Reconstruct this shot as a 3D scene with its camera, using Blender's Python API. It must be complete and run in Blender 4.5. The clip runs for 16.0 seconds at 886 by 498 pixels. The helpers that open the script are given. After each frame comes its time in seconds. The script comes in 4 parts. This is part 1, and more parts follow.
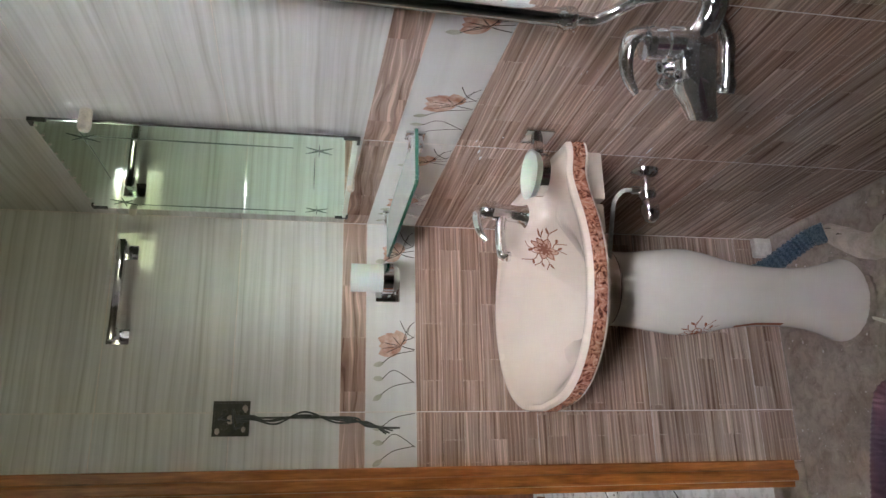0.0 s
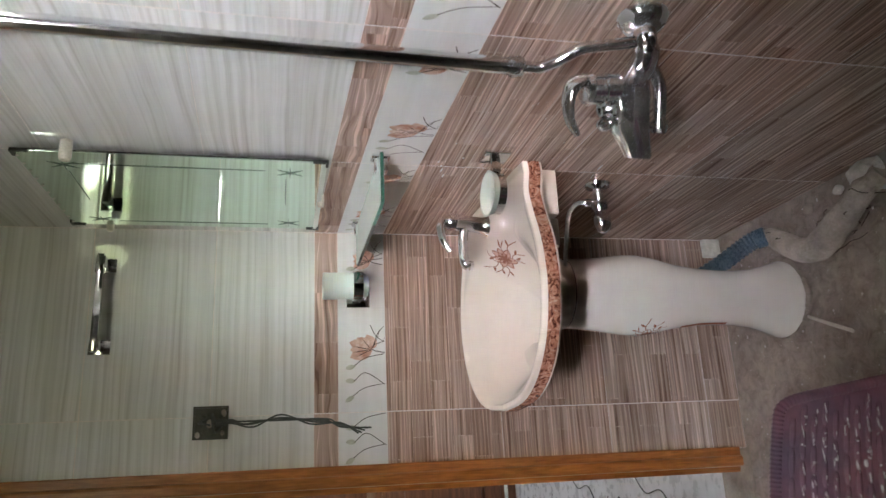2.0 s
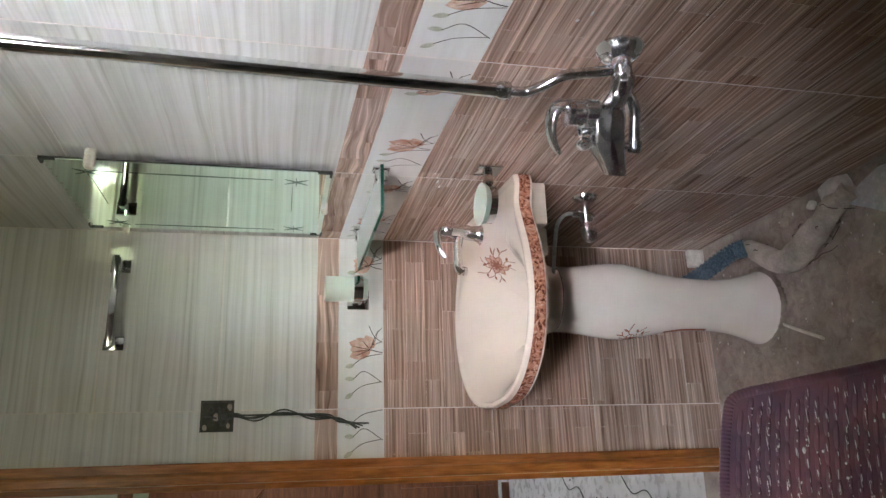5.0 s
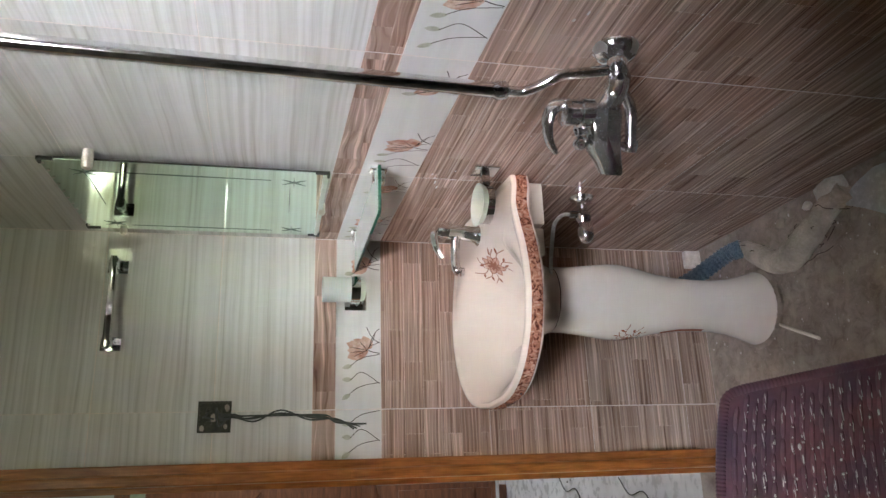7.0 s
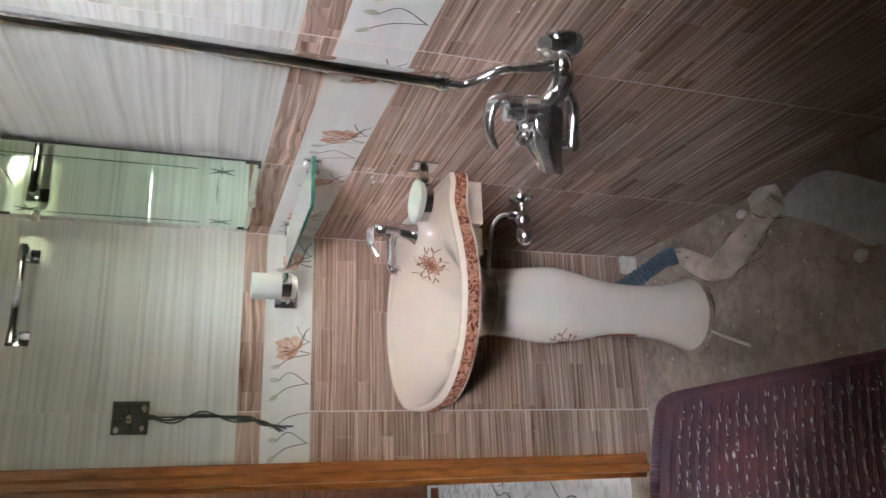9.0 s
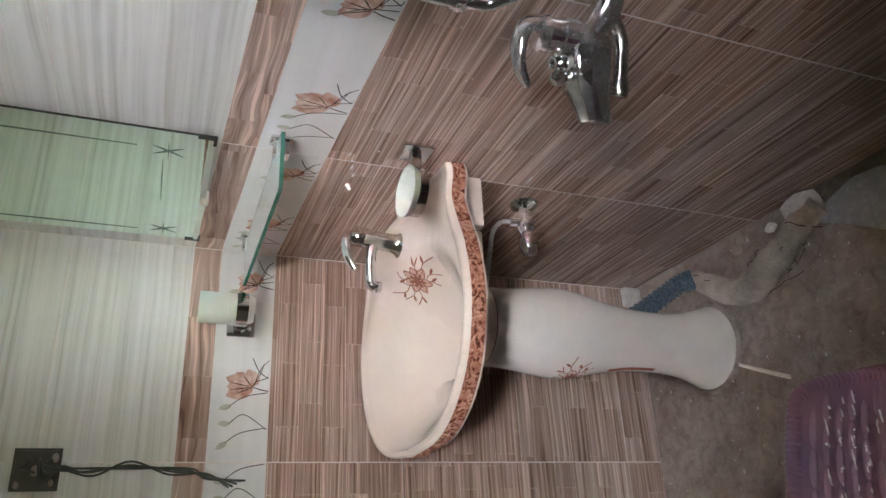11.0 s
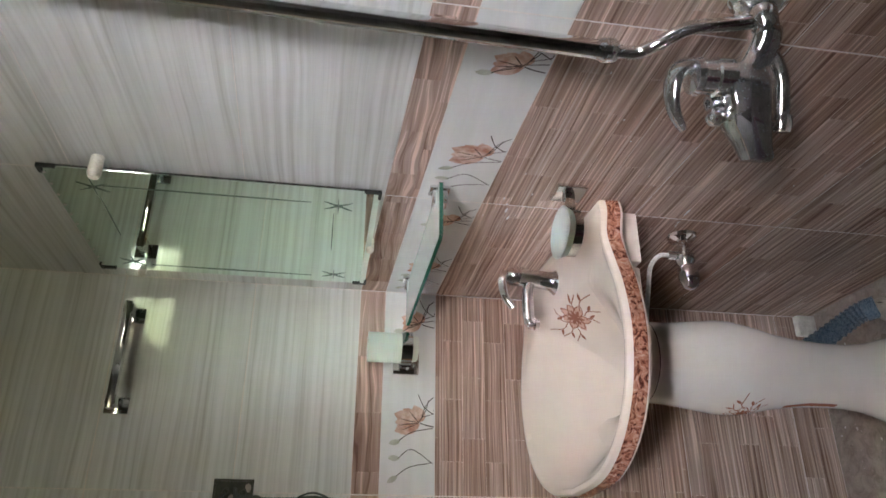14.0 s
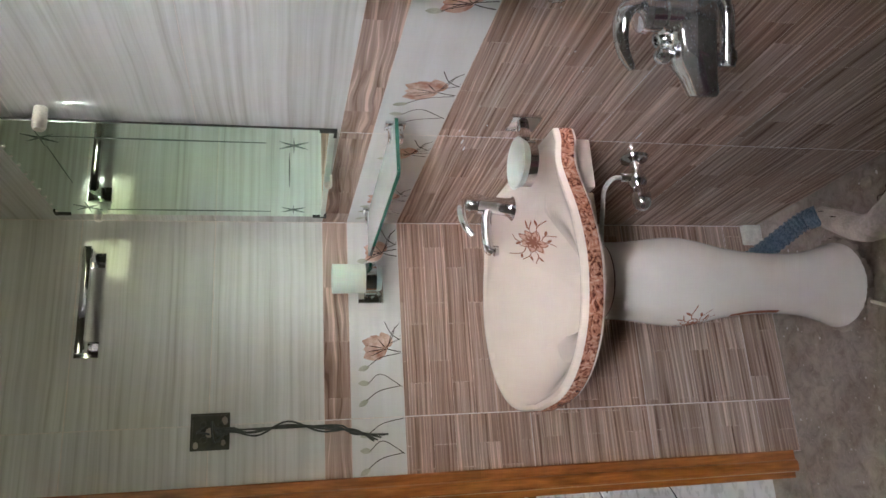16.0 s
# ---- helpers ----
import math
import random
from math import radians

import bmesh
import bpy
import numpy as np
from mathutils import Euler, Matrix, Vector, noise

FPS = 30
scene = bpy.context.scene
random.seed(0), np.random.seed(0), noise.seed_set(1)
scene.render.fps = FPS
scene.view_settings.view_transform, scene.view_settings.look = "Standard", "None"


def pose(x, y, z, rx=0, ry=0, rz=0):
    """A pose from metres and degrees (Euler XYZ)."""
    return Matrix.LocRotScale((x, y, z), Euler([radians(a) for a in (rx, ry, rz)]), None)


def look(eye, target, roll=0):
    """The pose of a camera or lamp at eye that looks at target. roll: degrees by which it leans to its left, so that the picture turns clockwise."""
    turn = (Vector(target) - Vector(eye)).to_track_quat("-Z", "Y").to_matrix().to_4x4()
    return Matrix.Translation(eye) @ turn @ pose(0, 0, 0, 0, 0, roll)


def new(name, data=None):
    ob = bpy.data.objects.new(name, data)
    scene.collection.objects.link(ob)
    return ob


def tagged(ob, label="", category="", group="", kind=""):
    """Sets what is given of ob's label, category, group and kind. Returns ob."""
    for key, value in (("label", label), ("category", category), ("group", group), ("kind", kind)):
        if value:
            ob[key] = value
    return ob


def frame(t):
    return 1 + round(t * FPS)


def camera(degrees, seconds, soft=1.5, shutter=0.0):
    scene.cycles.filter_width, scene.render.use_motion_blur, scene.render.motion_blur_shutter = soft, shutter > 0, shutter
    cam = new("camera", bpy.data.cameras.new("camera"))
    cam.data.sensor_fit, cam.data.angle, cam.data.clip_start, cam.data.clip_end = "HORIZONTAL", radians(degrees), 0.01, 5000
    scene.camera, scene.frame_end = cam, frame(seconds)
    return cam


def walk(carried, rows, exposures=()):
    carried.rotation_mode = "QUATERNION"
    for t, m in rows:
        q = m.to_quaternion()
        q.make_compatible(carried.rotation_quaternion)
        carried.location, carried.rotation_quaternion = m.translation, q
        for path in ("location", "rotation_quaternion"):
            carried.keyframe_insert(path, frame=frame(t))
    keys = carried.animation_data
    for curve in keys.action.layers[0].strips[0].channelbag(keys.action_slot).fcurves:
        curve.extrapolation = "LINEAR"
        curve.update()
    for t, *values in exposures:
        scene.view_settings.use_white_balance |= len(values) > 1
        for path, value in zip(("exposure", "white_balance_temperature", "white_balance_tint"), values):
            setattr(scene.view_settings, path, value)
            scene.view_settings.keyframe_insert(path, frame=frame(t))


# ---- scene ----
cam = camera(63.0, 16.0, shutter=0.5)
PATH = [
    (0, (-0.629, -1.742, 1.258), (-0.018, 0.129, 0.902), -88.0),
    (0.5, (-0.626, -1.745, 1.256), (-0.006, 0.117, 0.872), -88.2),
    (1, (-0.624, -1.748, 1.255), (0.04, 0.099, 0.873), -87.4),
    (1.5, (-0.618, -1.779, 1.255), (0.062, 0.053, 0.829), -87.8),
    (2, (-0.593, -1.855, 1.261), (-0.035, 0.017, 0.831), -89.1),
    (2.5, (-0.578, -1.929, 1.262), (-0.016, -0.059, 0.831), -89.4),
    (3, (-0.588, -1.945, 1.263), (-0.1, -0.062, 0.8), -89.5),
    (3.5, (-0.6, -1.953, 1.268), (-0.126, -0.055, 0.851), -89.5),
    (4, (-0.609, -1.954, 1.269), (-0.037, -0.085, 0.845), -88.2),
    (6.5, (-0.632, -1.96, 1.27), (-0.054, -0.093, 0.843), -88.1),
    (7, (-0.631, -1.958, 1.27), (-0.047, -0.095, 0.838), -88.1),
    (7.5, (-0.632, -1.957, 1.268), (-0.061, -0.092, 0.823), -88.2),
    (8, (-0.63, -1.957, 1.267), (-0.07, -0.093, 0.805), -88.4),
    (8.5, (-0.634, -1.95, 1.263), (-0.062, -0.097, 0.776), -87.9),
    (9, (-0.625, -1.912, 1.25), (-0.041, -0.094, 0.657), -86.4),
    (11.5, (-0.671, -1.57, 1.225), (0.144, 0.129, 0.556), -83.9),
    (12, (-0.671, -1.596, 1.249), (0.13, 0.16, 0.723), -85.1),
    (12.5, (-0.671, -1.607, 1.243), (0.153, 0.181, 0.892), -85.1),
    (13, (-0.668, -1.626, 1.248), (0.16, 0.171, 0.957), -85.4),
    (13.5, (-0.663, -1.631, 1.252), (0.157, 0.169, 0.958), -85.7),
    (14, (-0.651, -1.634, 1.251), (0.198, 0.153, 0.957), -85.9),
    (14.5, (-0.636, -1.641, 1.252), (0.271, 0.116, 0.952), -86.8),
    (15, (-0.624, -1.654, 1.254), (0.318, 0.085, 0.951), -87.7),
    (15.5, (-0.612, -1.667, 1.259), (0.1, 0.164, 0.886), -88.7),
    (16, (-0.617, -1.672, 1.257), (-0.006, 0.187, 0.844), -89.9),
]
EXPOSURE = [(0, 6.90), (4, 7.02), (9, 7.05), (12, 6.90), (15, 6.84), (16, 6.90)]
walk(cam, [(t, look(eye, target, roll)) for t, eye, target, roll in PATH], EXPOSURE)

# ---------------------------------------------------------------- world and light
scene.cycles.caustics_reflective = True  # the mirror throws the window's light on the end wall
scene.cycles.blur_glossy = 0.0
SKY_GLOW, LEAF_GLOW = 2.2, 0.12
sky = bpy.data.worlds.new("sky")
scene.world = sky
sky.use_nodes = True
sky_tex = sky.node_tree.nodes.new("ShaderNodeTexSky")
sky_tex.sky_type, sky_tex.sun_disc = "NISHITA", False
sky_tex.sun_elevation, sky_tex.sun_rotation = radians(48), radians(180)
sky.node_tree.links.new(sky_tex.outputs[0], sky.node_tree.nodes["Background"].inputs[0])
sky.node_tree.nodes["Background"].inputs[1].default_value = 0.05 / 8


def area_lamp(name, m, sx, sy, watts, color):
    data = bpy.data.lights.new(name, "AREA")
    data.shape, data.size, data.size_y, data.energy, data.color = "RECTANGLE", sx, sy, watts, color
    ob = new(name, data)
    ob.matrix_world = m
    return ob


# added lamp in an assumed, unseen opening; brightens the next room's floor
area_lamp("next_room_fill_light", look((0.56, 1.5, 1.5), (-1, 1.3, 0.6)), 1.0, 1.1, 0.14, (1.0, 0.97, 0.92))

# ---------------------------------------------------------------- materials


class Mat:
    """A small node-graph helper round one principled material."""

    def __init__(self, name, color=(0.5, 0.5, 0.5), rough=0.5, metal=0.0):
        self.m = bpy.data.materials.new(name)
        self.m.use_nodes = True
        self.t = self.m.node_tree
        self.b = self.t.nodes["Principled BSDF"]
        self.put("Base Color", (*color, 1))
        self.put("Roughness", rough)
        self.put("Metallic", metal)

    def put(self, key, value):
        if isinstance(value, bpy.types.NodeSocket):
            self.t.links.new(value, self.b.inputs[key])
        else:
            self.b.inputs[key].default_value = value
        return self

    def node(self, kind, **values):
        n = self.t.nodes.new("ShaderNode" + kind)
        for k, v in values.items():
            if isinstance(v, bpy.types.NodeSocket):
                self.t.links.new(v, n.inputs[k.replace("_", " ")])
            else:
                n.inputs[k.replace("_", " ")].default_value = v
        return n

    def math(self, op, a, b=0.0):
        n = self.t.nodes.new("ShaderNodeMath")
        n.operation = op
        for k, v in enumerate((a, b)):
            if isinstance(v, bpy.types.NodeSocket):
                self.t.links.new(v, n.inputs[k])
            else:
                n.inputs[k].default_value = v
        return n.outputs[0]

    def coords(self):
        return self.node("TexCoord").outputs["Object"]

    def wall_uv(self, su=1.0, sv=1.0, shift=False):
        """Along the wall and up it, in metres times su and sv."""
        s = self.node("SeparateXYZ", Vector=self.coords())
        u = self.math("ADD", s.outputs[0], s.outputs[1])
        if shift:
            u = self.math("ADD", u, self.math("MULTIPLY", self.node("ObjectInfo").outputs["Random"], 7.3))
        c = self.node("CombineXYZ", X=self.math("MULTIPLY", u, su), Y=self.math("MULTIPLY", s.outputs[2], sv))
        return c.outputs[0]

    def noise(self, vec, scale=5.0, detail=3.0, rough=0.5, distort=0.0):
        return self.node("TexNoise", Vector=vec, Scale=scale, Detail=detail, Roughness=rough, Distortion=distort).outputs[0]

    def ramp(self, fac, *stops):
        n = self.t.nodes.new("ShaderNodeValToRGB")
        self.t.links.new(fac, n.inputs[0])
        while len(n.color_ramp.elements) < len(stops):
            n.color_ramp.elements.new(0.5)
        for e, (at, c) in zip(n.color_ramp.elements, stops):
            e.position, e.color = at, (*c, 1) if not isinstance(c, float) else (c, c, c, 1)
        return n.outputs[0]

    def mix(self, kind, fac, a, b):
        n = self.t.nodes.new("ShaderNodeMix")
        n.data_type, n.blend_type = "RGBA", kind
        for k, v in ((0, fac), (6, a), (7, b)):
            if isinstance(v, bpy.types.NodeSocket):
                self.t.links.new(v, n.inputs[k])
            else:
                n.inputs[k].default_value = v if k == 0 else (*v, 1)
        return n.outputs[2]

    def bump(self, height, strength=0.2, distance=0.002):
        n = self.t.nodes.new("ShaderNodeBump")
        n.inputs["Strength"].default_value, n.inputs["Distance"].default_value = strength, distance
        self.t.links.new(height, n.inputs["Height"])
        return self.put("Normal", n.outputs[0])


def white_tile():
    a = Mat("white_grained_tile", rough=0.09)
    warp = a.noise(a.wall_uv(2.5, 5, True), 1.0, 2.0)
    s = a.node("VectorMath", Vector=a.wall_uv(1.3, 95, True))
    s.operation = "ADD"
    lift = a.node("CombineXYZ", Y=a.math("MULTIPLY", warp, 2.2))
    a.t.links.new(lift.outputs[0], s.inputs[1])
    fine = a.noise(s.outputs[0], 1.0, 4.0, 0.6)
    broad = a.noise(a.wall_uv(0.9, 16, True), 1.0, 2.0)
    col = a.ramp(fine, (0.28, (0.53, 0.52, 0.49)), (0.44, (0.67, 0.67, 0.65)), (0.60, (0.76, 0.76, 0.75)))
    col = a.mix("MULTIPLY", 0.42, col, a.ramp(broad, (0.35, (0.80, 0.79, 0.76)), (0.6, (1.0, 1.0, 1.0))))
    a.put("Base Color", col)
    a.put("Roughness", a.ramp(a.noise(a.coords(), 9.0, 2.0), (0.3, 0.035), (0.75, 0.08)))
    return a.bump(a.noise(a.coords(), 7.0, 1.0), 0.02, 0.004).m


def plain_tile():
    a = Mat("pale_decor_tile", rough=0.08)
    n = a.noise(a.wall_uv(1.0, 30, True), 1.0, 3.0, 0.6)
    a.put("Base Color", a.ramp(n, (0.3, (0.69, 0.69, 0.68)), (0.65, (0.755, 0.755, 0.75))))
    return a.bump(a.noise(a.coords(), 7.0, 1.0), 0.02, 0.004).m


def wood_print(name, dark, light, joint, row, width, grain=170.0, rough=0.10, bend=2.5):
    """Printed strips of wood in courses, their grain lying level."""
    a = Mat(name, rough=rough)
    warp = a.noise(a.wall_uv(3, 14, True), 1.0, 2.0)
    brick = a.node("TexBrick", Vector=a.wall_uv(1, 1, True), Scale=1.0, Mortar_Size=0.0006, Mortar_Smooth=0.4, Bias=0.0, Brick_Width=width, Row_Height=row)
    brick.offset, brick.squash = 0.37, 1.0
    for key, c in (("Color1", dark), ("Color2", light), ("Mortar", joint)):
        brick.inputs[key].default_value = (*c, 1)
    s = a.node("VectorMath", Vector=a.wall_uv(1.7, grain, True))
    s.operation = "ADD"
    lift = a.node("CombineXYZ", X=a.math("MULTIPLY", brick.outputs["Color"], 6.0), Y=a.math("MULTIPLY", warp, bend))
    a.t.links.new(lift.outputs[0], s.inputs[1])
    lines = a.noise(s.outputs[0], 1.0, 3.0, 0.7)
    long = a.noise(a.wall_uv(0.7, grain * 0.9, True), 1.0, 2.0, 0.6)
    col = a.mix("MULTIPLY", 0.9, brick.outputs["Color"], a.ramp(lines, (0.34, (0.33, 0.245, 0.205)), (0.44, (0.80, 0.75, 0.71)), (0.54, (1.0, 0.99, 0.97)), (0.62, (1.65, 1.62, 1.58))))
    col = a.mix("MIX", a.ramp(long, (0.60, 0.0), (0.69, 0.55)), col, tuple(min(0.75, c * 1.2) for c in joint))
    col = a.mix("MIX", a.ramp(long, (0.31, 0.45), (0.40, 0.0)), col, tuple(c * 0.45 for c in dark))
    dirt = a.noise(a.coords(), 9.0, 6.0, 0.7)
    col = a.mix("MIX", a.ramp(dirt, (0.45, 0.0), (0.9, 0.25)), col, (0.42, 0.37, 0.33))
    a.put("Base Color", col)
    a.put("Roughness", a.ramp(dirt, (0.3, rough * 0.7), (0.75, rough * 1.8)))
    return a.bump(a.noise(a.coords(), 7.0, 1.0), 0.02, 0.004).m


def wood(name, dark, light, axis=2, rough=0.35):
    a = Mat(name, rough=rough)
    k = [9.0, 9.0, 9.0]
    k[axis] = 0.9
    mp = a.node("Mapping", Vector=a.coords(), Scale=tuple(k))
    g = a.noise(mp.outputs[0], 6.0, 5.0, 0.65, 0.6)
    h = a.noise(mp.outputs[0], 26.0, 2.0, 0.5)
    col = a.ramp(g, (0.3, dark), (0.52, tuple((p + q) / 2 for p, q in zip(dark, light))), (0.68, light))
    col = a.mix("MULTIPLY", 0.45, col, a.ramp(h, (0.35, (0.55, 0.5, 0.45)), (0.6, (1, 1, 1))))
    a.put("Base Color", col)
    return a.bump(g, 0.25, 0.0015).m


def metal(name, color, rough, spots=0.0):
    a = Mat(name, color, rough, 1.0)
    n = a.noise(a.coords(), 420.0, 2.0, 0.5)
    big = a.noise(a.coords(), 35.0, 2.0, 0.5)
    a.put("Roughness", a.ramp(big, (0.35, rough), (0.75, rough + 0.10 + 0.2 * spots)))
    if spots:
        film = a.noise(a.coords(), 42.0, 4.0, 0.65)
        f = a.math("MAXIMUM", a.ramp(n, (0.64, 0.0), (0.69, 0.8)), a.ramp(film, (0.44, 0.0), (0.74, spots)))
        a.put("Metallic", a.math("SUBTRACT", 1.0, f))
        a.put("Base Color", a.mix("MIX", f, color, (0.50, 0.52, 0.50)))
    return a.m


def mottled(name, a_col, b_col, scale, rough=0.6, bump=0.3, detail=5.0, distance=0.004):
    a = Mat(name, rough=rough)
    n = a.noise(a.coords(), scale, detail, 0.6)
    fine = a.noise(a.coords(), scale * 9, 3.0, 0.6)
    col = a.ramp(n, (0.32, a_col), (0.68, b_col))
    a.put("Base Color", a.mix("MULTIPLY", 0.5, col, a.ramp(fine, (0.3, (0.7, 0.7, 0.7)), (0.65, (1.08, 1.08, 1.08)))))
    a.put("Roughness", a.ramp(fine, (0.3, max(0.03, rough - 0.1)), (0.7, min(1.0, rough + 0.1))))
    return a.bump(fine, bump, distance).m


def ceramic(name, color, rough=0.15):
    a = Mat(name, color, rough)
    n = a.noise(a.coords(), 6.0, 4.0, 0.6)
    a.put("Base Color", a.mix("MIX", a.ramp(n, (0.45, 0.0), (0.9, 0.35)), color, tuple(c * 0.82 for c in color)))
    a.put("Roughness", a.ramp(n, (0.3, rough * 0.7), (0.8, rough * 2.2)))
    a.put("Coat Weight", 0.15).put("Coat Roughness", 0.05)
    return a.bump(a.noise(a.coords(), 22.0, 1.0), 0.03, 0.003).m


def rim_print():
    a = Mat("rust_embossed_print", rough=0.25)
    n = a.noise(a.coords(), 48.0, 3.0, 0.6, 3.2)
    big = a.noise(a.coords(), 30.0, 2.0)
    col = a.ramp(n, (0.38, (0.10, 0.03, 0.02)), (0.47, (0.38, 0.155, 0.095)), (0.56, (0.52, 0.25, 0.165)), (0.70, (0.64, 0.42, 0.32)))
    a.put("Base Color", a.mix("MULTIPLY", 0.5, col, a.ramp(big, (0.35, (0.7, 0.62, 0.58)), (0.65, (1.1, 1.05, 1.0)))))
    return a.bump(n, 0.5, 0.0015).m


def glass(name, color, rough, ior=1.5):
    return Mat(name, color, rough).put("Transmission Weight", 1.0).put("IOR", ior).m


def glow_backdrop():
    a = Mat("garden_and_sky", (0, 0, 0), 1.0)
    at = a.node("SeparateXYZ", Vector=a.coords())
    ragged = a.math("MULTIPLY", a.math("SUBTRACT", a.noise(a.coords(), 1.6, 4.0), 0.5), 0.25)
    # sky edge is slanted to send more light to the right wall
    z = a.math("ADD", a.math("SUBTRACT", at.outputs[2], a.math("MULTIPLY", a.math("ADD", at.outputs[0], 1.8), 0.7)), ragged)
    leaf = a.noise(a.coords(), 5.5, 5.0, 0.65)
    green = a.ramp(leaf, (0.36, (0.15, 0.17, 0.07)), (0.48, (0.70, 0.69, 0.38)), (0.62, (1.0, 1.0, 0.85)))
    up = a.ramp(a.math("MULTIPLY", a.math("SUBTRACT", z, 2.3), 0.5), (0.31, 0.0), (0.46, 1.0))
    a.put("Emission Color", a.mix("MIX", up, green, (0.965, 0.95, 1.05)))
    a.put("Emission Strength", a.math("ADD", a.math("MULTIPLY", up, SKY_GLOW), LEAF_GLOW))
    return a.m


WHITE_TILE = white_tile()
BROWN_TILE = wood_print("brown_wood_tile", (0.37, 0.245, 0.195), (0.50, 0.365, 0.305), (0.60, 0.475, 0.41), 0.052, 0.14)
GREY_TILE = wood_print("grey_brown_wood_tile", (0.34, 0.25, 0.21), (0.45, 0.36, 0.31), (0.55, 0.46, 0.41), 0.052, 0.19, 140.0, 0.14)
BORDER_TILE = wood_print("rosy_wood_border_tile", (0.39, 0.255, 0.205), (0.52, 0.385, 0.33), (0.50, 0.37, 0.315), 0.07, 0.13, 75.0, 0.09, 5.0)
DECOR_TILE = plain_tile()
PETAL = mottled("printed_petal", (0.46, 0.22, 0.15), (0.82, 0.64, 0.54), 42.0, 0.12, 0.0)
LEAF_PRINT = mottled("printed_bud", (0.42, 0.44, 0.36), (0.62, 0.63, 0.54), 45.0, 0.12, 0.0)
STEM_PRINT = Mat("printed_stem", (0.07, 0.05, 0.045), 0.12).m
MORTAR = mottled("tile_joint_mortar", (0.70, 0.63, 0.58), (0.85, 0.79, 0.74), 30.0, 0.8, 0.2)
PLASTER = mottled("cream_plaster", (0.52, 0.48, 0.40), (0.66, 0.62, 0.54), 3.0, 0.8, 0.15)
def cement_floor():
    a = Mat("dusty_cement_floor", rough=0.6)
    big, mid, fine = a.noise(a.coords(), 5.0, 8.0, 0.65), a.noise(a.coords(), 34.0, 5.0, 0.7, 0.8), a.noise(a.coords(), 190.0, 2.0, 0.5)
    col = a.ramp(big, (0.32, (0.23, 0.19, 0.16)), (0.68, (0.46, 0.395, 0.35)))
    col = a.mix("MULTIPLY", 0.75, col, a.ramp(mid, (0.34, (0.58, 0.54, 0.50)), (0.52, (1.0, 1.0, 1.0)), (0.70, (1.28, 1.27, 1.25))))
    col = a.mix("MIX", a.ramp(fine, (0.66, 0.0), (0.73, 0.5)), col, (0.62, 0.58, 0.53))
    a.put("Base Color", col)
    a.put("Roughness", a.ramp(mid, (0.3, 0.45), (0.7, 0.75)))
    return a.bump(mid, 0.6, 0.004).m


FLOOR = cement_floor()
MARBLE = mottled("dirty_white_marble", (0.50, 0.50, 0.50), (0.74, 0.74, 0.75), 2.5, 0.3, 0.05)
CREAM = ceramic("cream_glazed_ceramic", (0.82, 0.725, 0.645))
IVORY = ceramic("ivory_glazed_ceramic", (0.76, 0.735, 0.69), 0.12)
RIM_PRINT = rim_print()
ORNAMENT_PALE = Mat("faded_petal_print", (0.66, 0.42, 0.33), 0.2).m
ORNAMENT = Mat("rust_ornament_print", (0.34, 0.15, 0.10), 0.2).m
DUSTY_CHROME = metal("dusty_chrome", (0.62, 0.64, 0.63), 0.20, 0.50)
CHROME = metal("chrome", (0.72, 0.73, 0.74), 0.05)
OLD_CHROME = metal("spotted_chrome", (0.70, 0.71, 0.71), 0.06, 0.36)
DARK_STEEL = mottled("rusty_dark_steel", (0.014, 0.015, 0.010), (0.055, 0.052, 0.032), 40.0, 0.5, 0.2)
MIRROR = Mat("green_tinted_mirror", (0.74, 0.90, 0.81), 0.012, 1.0).m
ETCH = Mat("dark_etched_line", (0.11, 0.15, 0.13), 0.4).m
BLACK = Mat("black_tape", (0.012, 0.014, 0.014), 0.5).m
GLASS_GREEN = Mat("dusty_green_glass", (0.70, 0.79, 0.74), 0.10).put("Transmission Weight", 0.12).m
GLASS_EDGE = Mat("emerald_glass_edge", (0.03, 0.13, 0.09), 0.10).m
FROSTED = Mat("frosted_glass", (0.66, 0.69, 0.63), 0.45).put("Transmission Weight", 0.2).put("Subsurface Weight", 0.1).m
PLASTIC_WHITE = mottled("cream_plastic", (0.66, 0.62, 0.54), (0.80, 0.77, 0.70), 30.0, 0.35, 0.05)
FRAME_WOOD = wood("orange_varnished_wood", (0.27, 0.085, 0.022), (0.58, 0.22, 0.060), 2, 0.32)
CABINET_WOOD = wood("red_brown_cabinet_wood", (0.10, 0.035, 0.015), (0.25, 0.10, 0.045), 0, 0.3)
MAROON = mottled("maroon_plastic", (0.078, 0.040, 0.068), (0.200, 0.064, 0.070), 11.0, 0.5, 0.1)
HOSE_BLUE = mottled("slate_blue_plastic", (0.045, 0.085, 0.125), (0.08, 0.13, 0.175), 30.0, 0.28, 0.1)
CEMENT = mottled("dusty_grey_cement", (0.25, 0.21, 0.175), (0.46, 0.40, 0.345), 14.0, 0.9, 0.8, 6.0)
RIDGE = mottled("pale_dusty_cement", (0.34, 0.30, 0.26), (0.60, 0.54, 0.47), 16.0, 0.95, 0.9, 6.0)
# white chips and plaster; also the pale colour of the modelled glints
CHIP_GLINT = mottled("white_chip_and_glint", (0.55, 0.53, 0.50), (0.80, 0.79, 0.76), 40.0, 0.7, 0.3)
SLAB = mottled("pale_blue_glazed_tile", (0.50, 0.54, 0.57), (0.62, 0.66, 0.68), 8.0, 0.25, 0.05)
